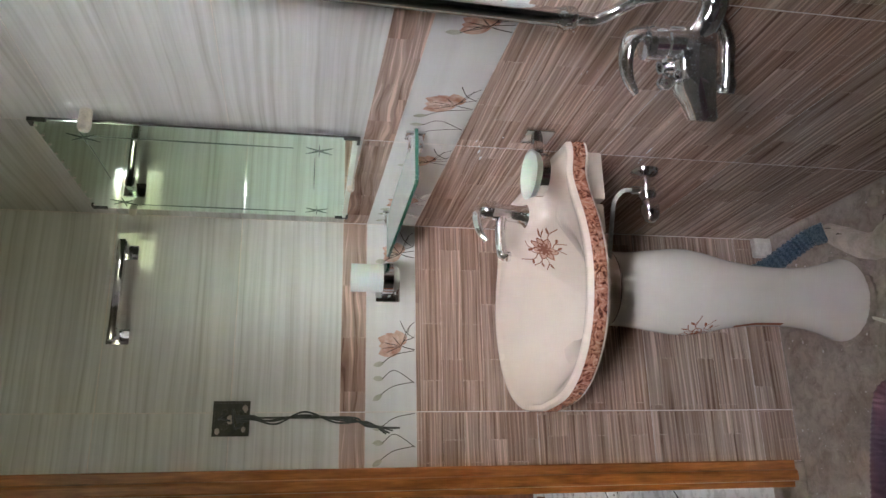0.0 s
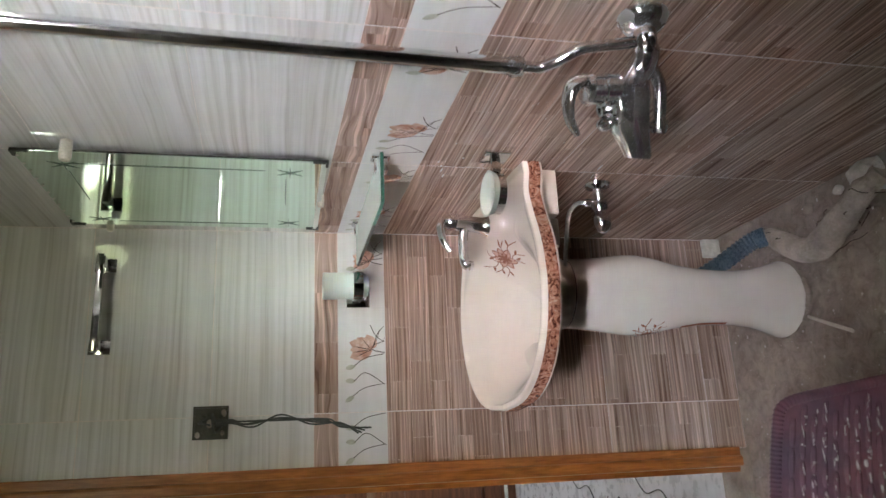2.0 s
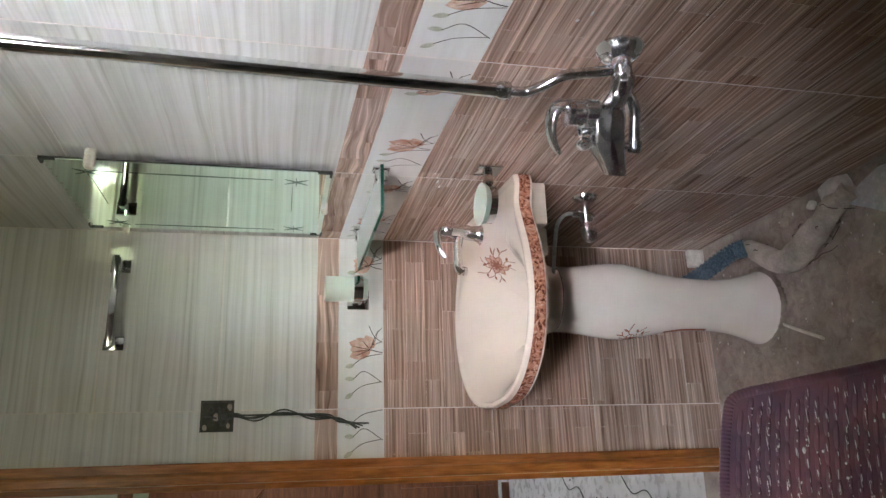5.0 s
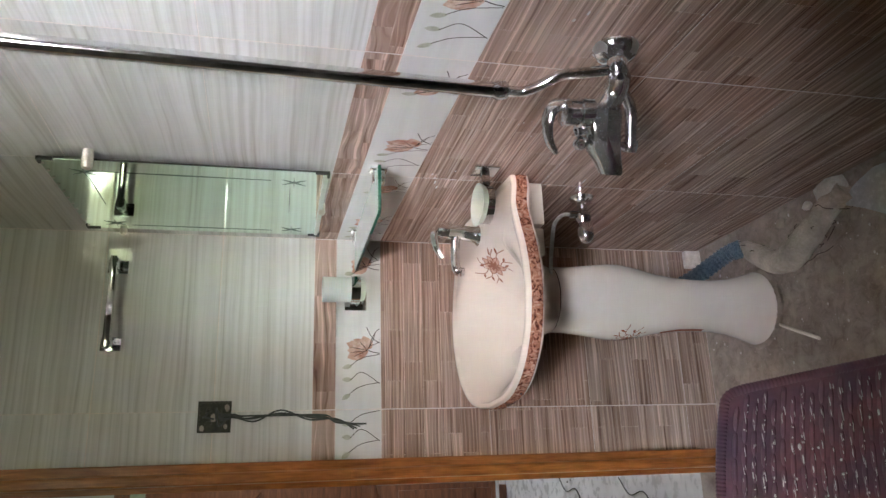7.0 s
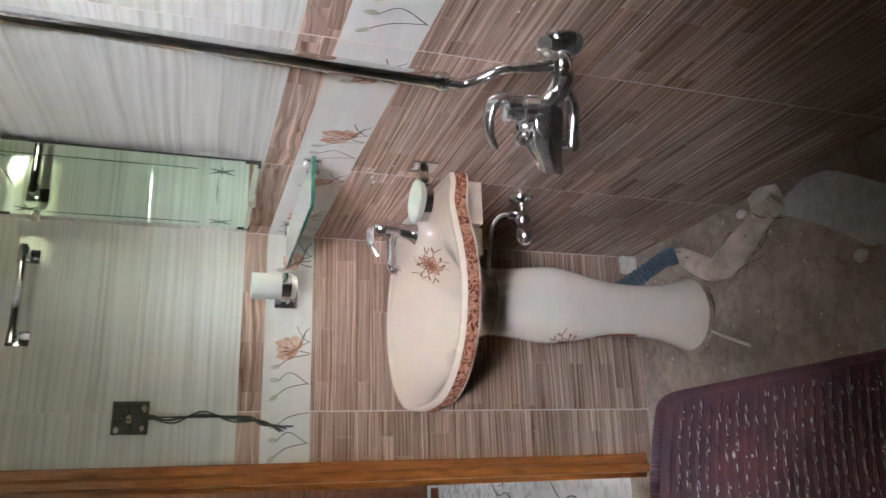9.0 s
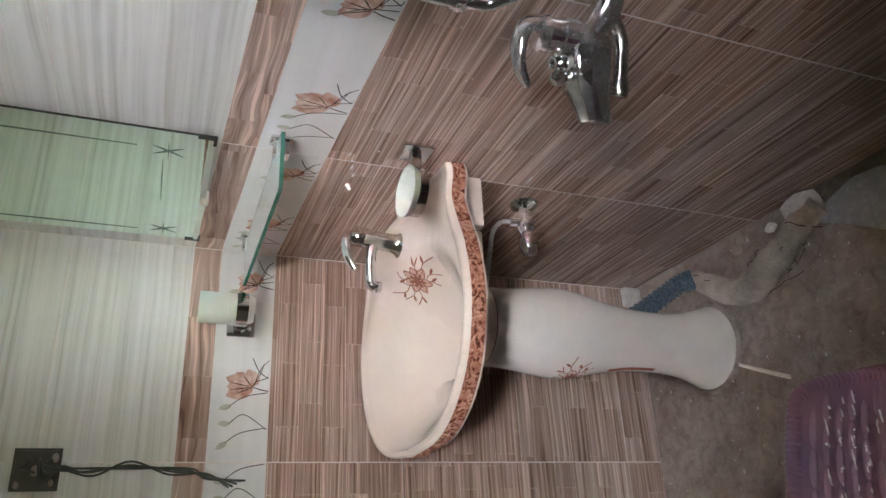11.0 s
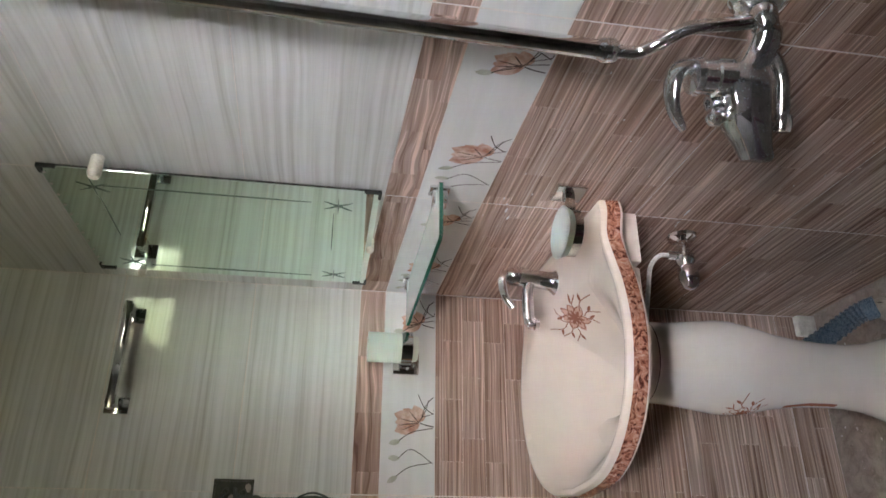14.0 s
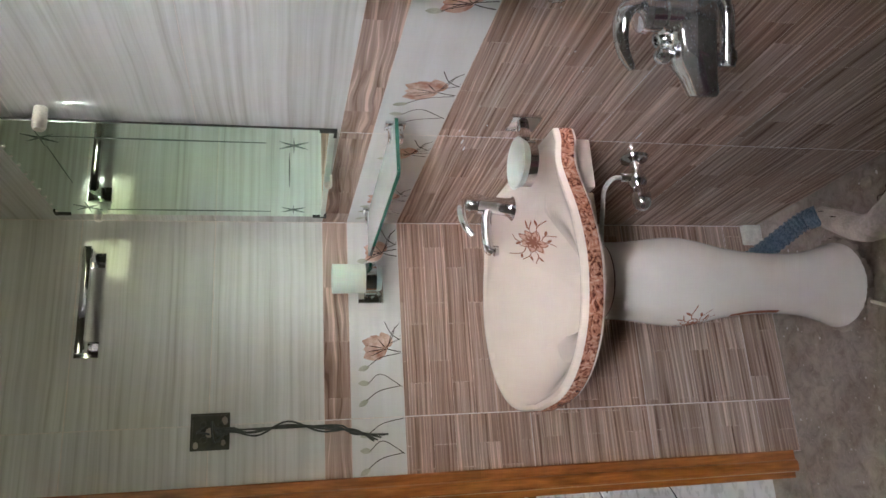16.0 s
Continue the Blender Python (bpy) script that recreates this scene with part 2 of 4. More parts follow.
WIRE = mottled("dark_green_wire", (0.02, 0.026, 0.022), (0.06, 0.068, 0.058), 60.0, 0.4, 0.0)
BRAID = mottled("grey_braided_sleeve", (0.42, 0.42, 0.40), (0.66, 0.66, 0.63), 120.0, 0.35, 0.4)
CLOTH = mottled("white_cloth", (0.62, 0.62, 0.63), (0.80, 0.80, 0.80), 12.0, 0.9, 0.3)
# invented dark finish for ceiling, left and rear walls; keeps bounced light low
DARK_RENDER = mottled("darkened_wall_render", (0.085, 0.076, 0.063), (0.155, 0.138, 0.115), 3.5, 0.85, 0.4, 6.0)
BACKDROP = glow_backdrop()

# ---------------------------------------------------------------- builders
BASES = {}


def thing(name, at, label, category, group="", kind=""):
    ob = new(name)
    ob.location = at
    ob.empty_display_size = 0.05
    BASES[ob.name] = Vector(at)
    return tagged(ob, label, category, group, kind)


def finish(bm, name, material, smooth=True):
    bmesh.ops.recalc_face_normals(bm, faces=bm.faces[:])
    for f in bm.faces:
        f.smooth = smooth
    if smooth:
        for e in bm.edges:
            if len(e.link_faces) == 2 and e.calc_face_angle(0) > 0.7:
                e.smooth = False
    me = bpy.data.meshes.new(name)
    bm.to_mesh(me)
    bm.free()
    me.materials.append(material)
    return me


def part(name, bm, material, parent, label="", smooth=True, kind=""):
    ob = new(name, finish(bm, name, material, smooth))
    ob.parent = parent
    if parent.name in BASES:
        ob.matrix_parent_inverse = Matrix.Translation(-BASES[parent.name])
    return tagged(ob, label, kind=kind)


def structure(name, bm, material, label, category, smooth=False):
    return tagged(new(name, finish(bm, name, material, smooth)), label, category, kind="structure")


def box(bm, a, b, bevel=0.0, segs=2):
    made = bmesh.ops.create_cube(bm, size=1)["verts"]
    for v in made:
        v.co = Vector([(a[i] + b[i]) / 2 + v.co[i] * (b[i] - a[i]) for i in range(3)])
    if bevel:
        edges = list({e for v in made for e in v.link_edges})
        bmesh.ops.bevel(bm, geom=edges, offset=bevel, segments=segs, affect="EDGES", profile=0.5)
    return bm


def B(*boxes, bevel=0.0):
    bm = bmesh.new()
    for a, b in boxes:
        box(bm, a, b, bevel)
    return bm


def curve_points(pts, n=10):
    """A smooth line through the points."""
    p = [Vector(q) for q in pts]
    p = [2 * p[0] - p[1]] + p + [2 * p[-1] - p[-2]]
    out = []
    for k in range(1, len(p) - 2):
        for j in range(n):
            t = j / n
            out.append(0.5 * (2 * p[k] + (p[k + 1] - p[k - 1]) * t + (2 * p[k - 1] - 5 * p[k] + 4 * p[k + 1] - p[k + 2]) * t**2 + (3 * p[k] - p[k - 1] - 3 * p[k + 1] + p[k + 2]) * t**3))
    return out + [p[-2]]


def tube(bm, pts, r, seg=12, flat=1.0):
    """A tube along the points; r a radius or one per point."""
    pts = [Vector(q) for q in pts]
    rs = r if isinstance(r, (list, tuple)) else [r] * len(pts)
    side, rings = None, []
    for k, q in enumerate(pts):
        d = (pts[min(k + 1, len(pts) - 1)] - pts[max(k - 1, 0)]).normalized()
        if side is None:
            side = d.orthogonal().normalized()
        side = (side - d * side.dot(d)).normalized()
        up = d.cross(side)
        rings.append([bm.verts.new(q + rs[k] * (side * math.cos(a) + up * math.sin(a) * flat)) for a in [math.tau * j / seg for j in range(seg)]])
    for a, b in zip(rings, rings[1:]):
        for j in range(seg):
            bm.faces.new((a[j], a[(j + 1) % seg], b[(j + 1) % seg], b[j]))
    bm.faces.new(rings[0][::-1])
    bm.faces.new(rings[-1])
    return bm


def T(pts, r, seg=12, flat=1.0):
    return tube(bmesh.new(), pts, r, seg, flat)


def turned(profile, at, axis=(0, 0, 1), seg=32, sx=1.0, sy=1.0, bm=None):
    """A body turned from (radius, height) pairs about an axis through a point."""
    bm = bm or bmesh.new()
    turn = Vector((0, 0, 1)).rotation_difference(Vector(axis).normalized()).to_matrix().to_4x4()
    m = Matrix.Translation(at) @ turn
    rings = []
    for r, z in profile:
        if r < 1e-5:
            rings.append([bm.verts.new(m @ Vector((0, 0, z)))])
        else:
            rings.append([bm.verts.new(m @ Vector((r * sx * math.cos(a), r * sy * math.sin(a), z))) for a in [math.tau * j / seg for j in range(seg)]])
    for a, b in zip(rings, rings[1:]):
        for j in range(seg):
            k = (j + 1) % seg
            if len(a) == 1 and len(b) > 1:
                bm.faces.new((a[0], b[k], b[j]))
            elif len(b) == 1 and len(a) > 1:
                bm.faces.new((a[j], a[k], b[0]))
            elif len(a) > 1:
                bm.faces.new((a[j], a[k], b[k], b[j]))
    for ring in (rings[0], rings[-1]):
        if len(ring) > 1:
            bm.faces.new(ring)
    return bm


def prism(bm, outline, z0, z1):
    """A level outline raised from z0 to z1."""
    lo = [bm.verts.new((x, y, z0)) for x, y in outline]
    hi = [bm.verts.new((x, y, z1)) for x, y in outline]
    bm.faces.new(lo[::-1])
    bm.faces.new(hi)
    for k in range(len(lo)):
        j = (k + 1) % len(lo)
        bm.faces.new((lo[k], lo[j], hi[j], hi[k]))
    return bm


# ---------------------------------------------------------------- the bathroom's shell
X_L, Y_R, Z_C = -1.55, -2.75, 2.90
ROWS = ((0.0, 0.10, "g"), (0.10, 0.40, "g"), (0.40, 0.70, "b"), (0.70, 1.0, "b"), (1.0, 1.122, "d"), (1.122, 1.182, "r"), (1.182, 1.43, "w"),
        (1.43, 1.72, "w"), (1.72, 2.02, "w"), (2.02, 2.32, "w"), (2.32, 2.62, "w"), (2.62, 2.90, "w"))
FACES = {"g": GREY_TILE, "b": BROWN_TILE, "d": DECOR_TILE, "r": BORDER_TILE, "w": WHITE_TILE}

floor = structure("floor", B(((X_L, Y_R, -0.10), (0.0, 0.0, 0.0))), FLOOR, "dusty grey-brown cement floor with plaster dirt", "floor")
# ceiling, left and rear walls are made dark to deepen the room's shade
ceiling = structure("ceiling", B(((X_L - 0.12, Y_R - 0.12, Z_C), (0.12, 0.12, Z_C + 0.1))), DARK_RENDER, "unseen ceiling, darkened to cut bounced light", "ceiling")
wall_right = structure("wall_right", B(((0.0004, Y_R - 0.12, -0.1), (0.126, 0.126, Z_C))), MORTAR, "tiled bathroom wall, brown wood tiles below white ones", "wall")
wall_back = structure("wall_back", B(((-0.60, 0.0004, -0.1), (0.0002, 0.126, Z_C)), ((-1.48, 0.0012, 2.12), (-0.60, 0.126, Z_C)), ((X_L, 0.0012, -0.1), (-1.48, 0.126, Z_C))), MORTAR,
                      "tiled end wall with a doorway and a flowered band", "wall")
wall_left = structure("wall_left", B(((X_L - 0.12, Y_R - 0.12, -0.1), (X_L, 0.126, Z_C))), DARK_RENDER, "unseen wall facing the mirror, darkened to cut bounced light", "wall")
WIN = (-1.40, -0.66, 2.19, 2.54)
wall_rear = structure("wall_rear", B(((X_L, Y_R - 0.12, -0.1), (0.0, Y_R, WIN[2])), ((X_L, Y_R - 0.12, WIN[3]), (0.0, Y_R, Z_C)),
                      ((X_L, Y_R - 0.12, WIN[2]), (WIN[0], Y_R, WIN[3])), ((WIN[1], Y_R - 0.12, WIN[2]), (0.0, Y_R, WIN[3]))), DARK_RENDER, "wall with a small high window, darkened to cut bounced light", "wall")

# unseen slab added outside to block steep light from the low walls
structure("window_sunshade", B(((-1.75, -3.226, 2.72), (-0.30, Y_R - 0.12, 2.79)), bevel=0.01), CEMENT, "added unseen slab that trims the light through the high window", "sunshade")
window = thing("window_1", (-1.03, Y_R - 0.06, WIN[2]), "small high ventilator window with a wooden frame", "window", kind="structure")
part("window_frame", B(((WIN[0], Y_R - 0.10, WIN[2]), (WIN[1], Y_R - 0.05, WIN[2] + 0.03)), ((WIN[0], Y_R - 0.10, WIN[3] - 0.03), (WIN[1], Y_R - 0.05, WIN[3])),
                       ((WIN[0], Y_R - 0.10, WIN[2] + 0.03), (WIN[0] + 0.03, Y_R - 0.05, WIN[3] - 0.03)), ((WIN[1] - 0.03, Y_R - 0.10, WIN[2] + 0.03), (WIN[1], Y_R - 0.05, WIN[3] - 0.03))), FRAME_WOOD, window, smooth=False)
structure("backdrop", B(((-3.8, -4.62, 1.0), (1.2, -4.60, 4.8))), BACKDROP, "sunlit garden leaves under a bright sky", "backdrop")

# door frame in the end wall
door = thing("door_1", (-1.03, 0.05, 0.0), "open doorway with an orange varnished wooden frame", "door frame", kind="structure")


def jamb(x0, s):
    """A moulded post; x0 its wall-side edge and s the way to the opening."""
    prof = [(0, 0.12), (0, -0.010), (0.003, -0.013), (0.022, -0.013), (0.025, -0.019), (0.030, -0.022), (0.046, -0.022), (0.050, -0.018), (0.052, -0.004), (0.066, -0.002), (0.068, 0.12)]
    bm = prism(bmesh.new(), [(x0 + s * a, b) for a, b in prof], 0.03, 2.12)
    return bm


part("jamb", jamb(-0.597, -1), FRAME_WOOD, door, smooth=False)
part("jamb", jamb(-1.48, 1), FRAME_WOOD, door, smooth=False)
part("head", B(((-1.412, -0.018, 2.055), (-0.665, 0.12, 2.12)), bevel=0.004), FRAME_WOOD, door)
part("worn_foot", B(((-0.652, -0.012, 0.0), (-0.603, 0.10, 0.029)), bevel=0.006), CEMENT, door, "crumbled cement under the post")
structure("threshold", B(((-1.48, -0.01, -0.05), (-0.60, 0.13, 0.004))), CEMENT, "dusty grey cement threshold", "threshold")

# ---------------------------------------------------------------- the next room
structure("next_room_floor", B(((-3.0, 0.126, -0.10), (0.6, 3.4, 0.0))), MARBLE, "dirty white marble floor of the next room", "floor")
structure("next_room_wall_far", B(((-3.0, 3.4, -0.1), (0.6, 3.5, Z_C))), PLASTER, "cream plastered wall of the next room", "wall")
# opening assumed on this side, so its light misses the bathroom's right wall
structure("next_room_wall_right", B(((0.6, 0.126, -0.1), (0.7, 3.5, 0.9)), ((0.6, 0.126, 2.1), (0.7, 3.5, Z_C)), ((0.6, 0.126, 0.9), (0.7, 0.95, 2.1)), ((0.6, 2.05, 0.9), (0.7, 3.5, 2.1))), PLASTER, "cream plastered wall with an assumed, unseen window opening", "wall")
structure("next_room_wall_left", B(((-3.1, 0.126, -0.1), (-3.0, 3.5, Z_C))), PLASTER, "cream plastered side wall of the next room", "wall")
structure("next_room_wall_near", B(((-3.1, 0.006, -0.1), (X_L - 0.12, 0.126, Z_C)), ((0.126, 0.006, -0.1), (0.7, 0.126, Z_C))), PLASTER, "cream plastered wall beside the bathroom", "wall")
structure("next_room_ceiling", B(((-3.1, 0.126, Z_C), (0.7, 3.5, Z_C + 0.1))), PLASTER, "plain plastered ceiling of the next room", "ceiling")

cab = thing("drawer_cabinet", (-1.1, 2.3, 0), "red-brown wooden drawer cabinet on the marble floor", "cabinet")
part("body", B(((-1.55, 2.12, 0.05), (-0.70, 2.55, 0.74)), ((-1.53, 2.14, 0.0), (-0.72, 2.53, 0.05)), bevel=0.004), CABINET_WOOD, cab)
part("top", B(((-1.57, 2.09, 0.742), (-0.68, 2.57, 0.77)), bevel=0.006), CABINET_WOOD, cab)
for z0, z1 in ((0.10, 0.185), (0.205, 0.62)):
    dr = part("drawer", B(((-1.15, 2.10, z0), (-0.73, 2.119, z1)), bevel=0.004), CABINET_WOOD, cab)
    if z1 > 0.3:
        part("handle", T(curve_points([(-0.99, 2.10, 0.41), (-0.97, 2.07, 0.41), (-0.87, 2.07, 0.41), (-0.85, 2.10, 0.41)], 6), 0.007, 8), DARK_STEEL, dr, "dark metal pull handle")
part("edge_strip", B(((-1.55, 2.108, 0.055), (-0.70, 2.118, 0.075))), CHROME, cab, "bright metal edge strip")
ward = thing("wardrobe", (-1.3, 2.8, 0), "tall glossy red-brown wardrobe with carved branches", "wardrobe")
part("body", B(((-1.95, 2.62, 0.0), (-0.66, 3.2, 2.15)), bevel=0.006), CABINET_WOOD, ward)
part("door", B(((-1.30, 2.60, 0.05), (-0.68, 2.618, 2.1)), bevel=0.004), CABINET_WOOD, ward)
part("green_panel", B(((-1.28, 2.59, 1.98), (-0.70, 2.599, 2.06))), mottled("pale_green_paint", (0.25, 0.30, 0.20), (0.36, 0.40, 0.28), 8.0), ward, "pale green painted strip")
for k, pts in enumerate((((-0.74, 2.597, 1.75), (-0.82, 2.594, 1.66), (-0.95, 2.594, 1.72), (-1.1, 2.597, 1.62)), ((-0.72, 2.597, 1.35), (-0.85, 2.594, 1.46), (-1.0, 2.594, 1.42), (-1.1, 2.597, 1.5)), ((-0.80, 2.597, 1.02), (-0.92, 2.594, 1.15), (-1.05, 2.597, 1.10)))):
    part("carved_branch", T(curve_points(pts, 6), 0.012, 6), CABINET_WOOD, ward)
rag = thing("white_cloth_bundle", (-0.85, 1.0, 0), "crumpled white cloth lying on the marble floor", "cloth")
bm = turned([(0.0, 0.0), (0.15, 0.002), (0.13, 0.05), (0.07, 0.10), (0.03, 0.17), (0.0, 0.20)], (-0.86, 0.95, 0.0), seg=20, sx=0.60, sy=0.42)
for v in bm.verts:
    v.co += Vector((1, 1, 0.4)) * (0.03 * noise.noise(v.co * 14)) * min(1, v.co.z * 30)
part("folds", bm, CLOTH, rag)
for k in range(2):
    y = 0.42 + 0.62 * k
    cable = thing("loose_cable", (-0.78, y, 0), "thin black cable lying on the marble floor", "cable", "loose cables")
    part("cord", T(curve_points([(-0.68, y + 0.28, 0.0035), (-0.74, y + 0.20, 0.0035), (-0.73, y + 0.08, 0.006), (-0.83, y, 0.0035), (-0.90, y - 0.06, 0.0035)], 6), 0.0022, 6), BLACK, cable)
grit = tagged(new("floor_grit"), "dark grit scattered on the marble floor", "dirt", kind="stuff")
BASES[grit.name] = Vector()
bm = bmesh.new()
rnd = random.Random(5)
for k in range(60):
    x, y, s = rnd.uniform(-1.2, -0.67), rnd.uniform(0.16, 1.8), rnd.uniform(0.003, 0.008)
    turned([(0, 0), (s, 0.0), (s * 0.6, s * 0.5), (0, s * 0.6)], (x, y, 0.0), seg=6, sx=rnd.uniform(0.5, 1.6), bm=bm)
part("grit", bm, DARK_STEEL, grit, kind="stuff")

# ---------------------------------------------------------------- basin and pedestal
RIM = [(0.0, 0.225), (-0.03, 0.232), (-0.07, 0.222), (-0.12, 0.238), (-0.18, 0.262), (-0.25, 0.275), (-0.31, 0.270), (-0.37, 0.250), (-0.42, 0.215), (-0.46, 0.165), (-0.485, 0.10), (-0.495, 0.0)]
BX, BY = -0.27, -0.300


def rim_outline(n=5):
    half = [(p.x, p.y) for p in curve_points([(x, y, 0) for x, y in RIM], n)]
    near = [(x, BY - y) for x, y in half]
    far = [(x, BY + y) for x, y in half[:-1]]
    return near + far[::-1]


def rim_height(y):
    return 0.776 + 0.050 * (y + 0.57)


OUT = rim_outline()


def basin_ring(bm, grow, drop, cx=-0.26, pull=0.0, level=None):
    ring = []
    for x, y in OUT:
        dx, dy = x - cx, y - BY
        d = math.hypot(dx, dy)
        k = max(0.0, (d + grow) / d) if pull == 0 else grow
        px, py = cx + dx * k, BY + dy * k
        if grow <= 0 or pull:
            px = min(px, 0.0)
        z = rim_height(py) - drop if level is None else level
        ring.append(bm.verts.new((min(px, -0.002), py, z)))
    return ring


def bridge(bm, rings, close=True):
    for a, b in zip(rings, rings[1:]):
        n = len(a)
        for j in range(n):
            bm.faces.new((a[j], a[(j + 1) % n], b[(j + 1) % n], b[j]))
    return bm


def inner_ring(bm, s):
    """One ring of the bowl's inside: s runs from the lip (0) to the floor (1)."""
    ring = []
    for x, y in OUT:
        dx, dy = x + 0.26, y - BY
        d = math.hypot(dx, dy)
        lx, ly = -0.26 + dx * (d - 0.013) / d, BY + dy * (d - 0.013) / d
        lx = min(lx, -0.012)
        a = math.atan2(y - BY, x + 0.285)
        fx, fy = -0.285 + 0.016 * math.cos(a), BY + 0.020 * math.sin(a)
        px, py = lx + (fx - lx) * s, ly + (fy - ly) * s
        q = math.hypot((px + 0.285) / (0.205 if px < -0.285 else 0.190), (py - BY) / 0.265)
        z = rim_height(ly) * (1 - s) + 0.789 * s - 0.004 - 0.130 * max(0.0, 1 - q**2.3) ** 1.5
        ring.append(bm.verts.new((lx + (fx - lx) * s, ly + (fy - ly) * s, z)))
    return ring


def neck_ring(bm, k, z, m, r):
    """One ring under the bowl: the outline shrunk by k, turning into a circle as m grows."""
    ring = []
    for x, y in OUT:
        a = math.atan2(y - BY, x + 0.25)
        px, py = -0.25 + (x + 0.25) * k, BY + (y - BY) * k
        cx, cy = -0.225 + r * math.cos(a), -0.262 + r * math.sin(a)
        ring.append(bm.verts.new((px + (cx - px) * m, py + (cy - py) * m, z)))
    return ring


basin = thing("wash_basin", (-0.25, BY, 0.56), "cream ceramic wash basin with a rust marbled rim", "wash basin")
bm = bmesh.new()
rings = [basin_ring(bm, 0.0, 0.042), basin_ring(bm, 0.003, 0.038), basin_ring(bm, 0.003, 0.006), basin_ring(bm, 0.0, 0.001), basin_ring(bm, -0.005, 0.0), basin_ring(bm, -0.009, 0.001)]
rings += [inner_ring(bm, s) for s in (0.0, 0.04, 0.08, 0.13, 0.18, 0.24, 0.30, 0.37, 0.45, 0.53, 0.60, 0.67, 0.74, 0.81, 0.88, 0.94, 1.0)]
bridge(bm, rings)
bm.faces.new(rings[-1])
under = [rings[0]]
for k, z, m, r in ((0.90, 0.728, 0.0, 0.1), (0.72, 0.712, 0.15, 0.14), (0.55, 0.695, 0.45, 0.13), (0.45, 0.678, 0.8, 0.116), (0.4, 0.658, 1.0, 0.106), (0.4, 0.636, 1.0, 0.0955), (0.4, 0.618, 1.0, 0.0875), (0.4, 0.607, 1.0, 0.0845)):
    under.append(neck_ring(bm, k, z, m, r))
bridge(bm, under)
bm.faces.new(under[-1])
bowl = part("bowl", bm, CREAM, basin)
bm = bmesh.new()
bridge(bm, [basin_ring(bm, 0.0035, 0.0365), basin_ring(bm, 0.0046, 0.035), basin_ring(bm, 0.0046, 0.0125), basin_ring(bm, 0.0035, 0.011)])
part("rim_band", bm, RIM_PRINT, basin, "rust marbled printed band")
part("wall_bracket", B(((-0.105, -0.490, 0.688), (-0.002, -0.110, 0.746)), ((-0.170, -0.470, 0.684), (-0.1052, -0.130, 0.708)), bevel=0.006), CREAM, basin)
part("drain", turned([(0.0, 0.0), (0.022, 0.0), (0.022, 0.003), (0.012, 0.004), (0.0, 0.002)], (-0.285, BY, 0.652), seg=20), CHROME, basin, "chrome waste")

ped = thing("basin_pedestal", (-0.225, -0.262, 0), "cream ceramic basin pedestal with a rust ornament", "pedestal")
PROFILE = [(0.0, 0.0), (0.096, 0.0), (0.0985, 0.004), (0.0985, 0.013), (0.0955, 0.017), (0.0925, 0.032), (0.083, 0.062), (0.074, 0.100), (0.069, 0.15), (0.069, 0.20), (0.072, 0.26), (0.080, 0.32), (0.092, 0.375), (0.0985, 0.42), (0.0975, 0.455), (0.092, 0.50), (0.0865, 0.54), (0.0840, 0.570), (0.0835, 0.600), (0.0815, 0.603), (0.0, 0.603)]
bm = turned(PROFILE, (-0.225, -0.262, 0), seg=48)
for v in bm.verts:
    v.co += Vector((-0.012, 0.010, 0)) * (1 - v.co.z / 0.603)
shaft = part("column", bm, IVORY, ped)
part("joint_line", turned([(0.070, 0.6035), (0.0822, 0.6035), (0.0822, 0.6065), (0.070, 0.6065)], (-0.225, -0.262, 0), seg=40), STEM_PRINT, ped, "dark joint under the basin")
bm = turned([(0.092, 0.0005), (0.109, 0.0005), (0.108, 0.006), (0.103, 0.010), (0.092, 0.009)], (-0.237, -0.252, 0), seg=72)
for v in bm.verts:
    k = noise.noise(v.co * 95)
    v.co += Vector((v.co.x + 0.237, v.co.y + 0.252, 0)) * 0.09 * k + Vector((0, 0, max(-0.003, 0.005 * k))) * (v.co.z > 0.002)
part("cement_bed", bm, CEMENT, ped, "crumbly cement ring at the foot")

from mathutils.bvhtree import BVHTree


def decal(name, owner, shapes, origin, right, up, material, label="", lift=0.0007):
    """Flat printed shapes laid on a curved surface."""
    me = owner.data
    tree = BVHTree.FromPolygons([v.co for v in me.vertices], [p.vertices[:] for p in me.polygons])
    o, r, u = Vector(origin), Vector(right).normalized(), Vector(up).normalized()
    d = -r.cross(u).normalized()
    bm = bmesh.new()
    for shape in shapes:
        vs = []
        for a, b in shape:
            hit, nor, *_ = tree.ray_cast(o + r * a + u * b - d * 0.0, d)
            if hit is None:
                vs = []
                break
            if nor.dot(d) > 0:
                nor = -nor
            vs.append(bm.verts.new(hit + nor * lift))
        if len(vs) > 2:
            bm.faces.new(vs)
    return part(name, bm, material, owner, label, smooth=False)


def petal(cx, cz, angle, length, width, n=5):
    a = radians(angle)
    pts = []
    for k in range(n + 1):
        s = k / n
        pts.append((s * length, width * math.sin(math.pi * min(1, s * 0.95 + 0.03)) ** 0.8))
    pts += [(s, -w) for s, w in pts[-2:0:-1]]
    return [(cx + s * math.cos(a) - w * math.sin(a), cz + s * math.sin(a) + w * math.cos(a)) for s, w in pts]


def stroke(pts, w):
    """A thin ribbon cut into short quads."""
    p = [(v.x, v.y) for v in curve_points([(a, b, 0) for a, b in pts], 5)]
    out = []
    for (a, b), (c, d) in zip(p, p[1:]):
        l = math.hypot(c - a, d - b) or 1
        nx, ny = -(d - b) / l * w, (c - a) / l * w
        out.append([(a + nx, b + ny), (a - nx, b - ny), (c - nx, d - ny), (c + nx, d + ny)])
    return out


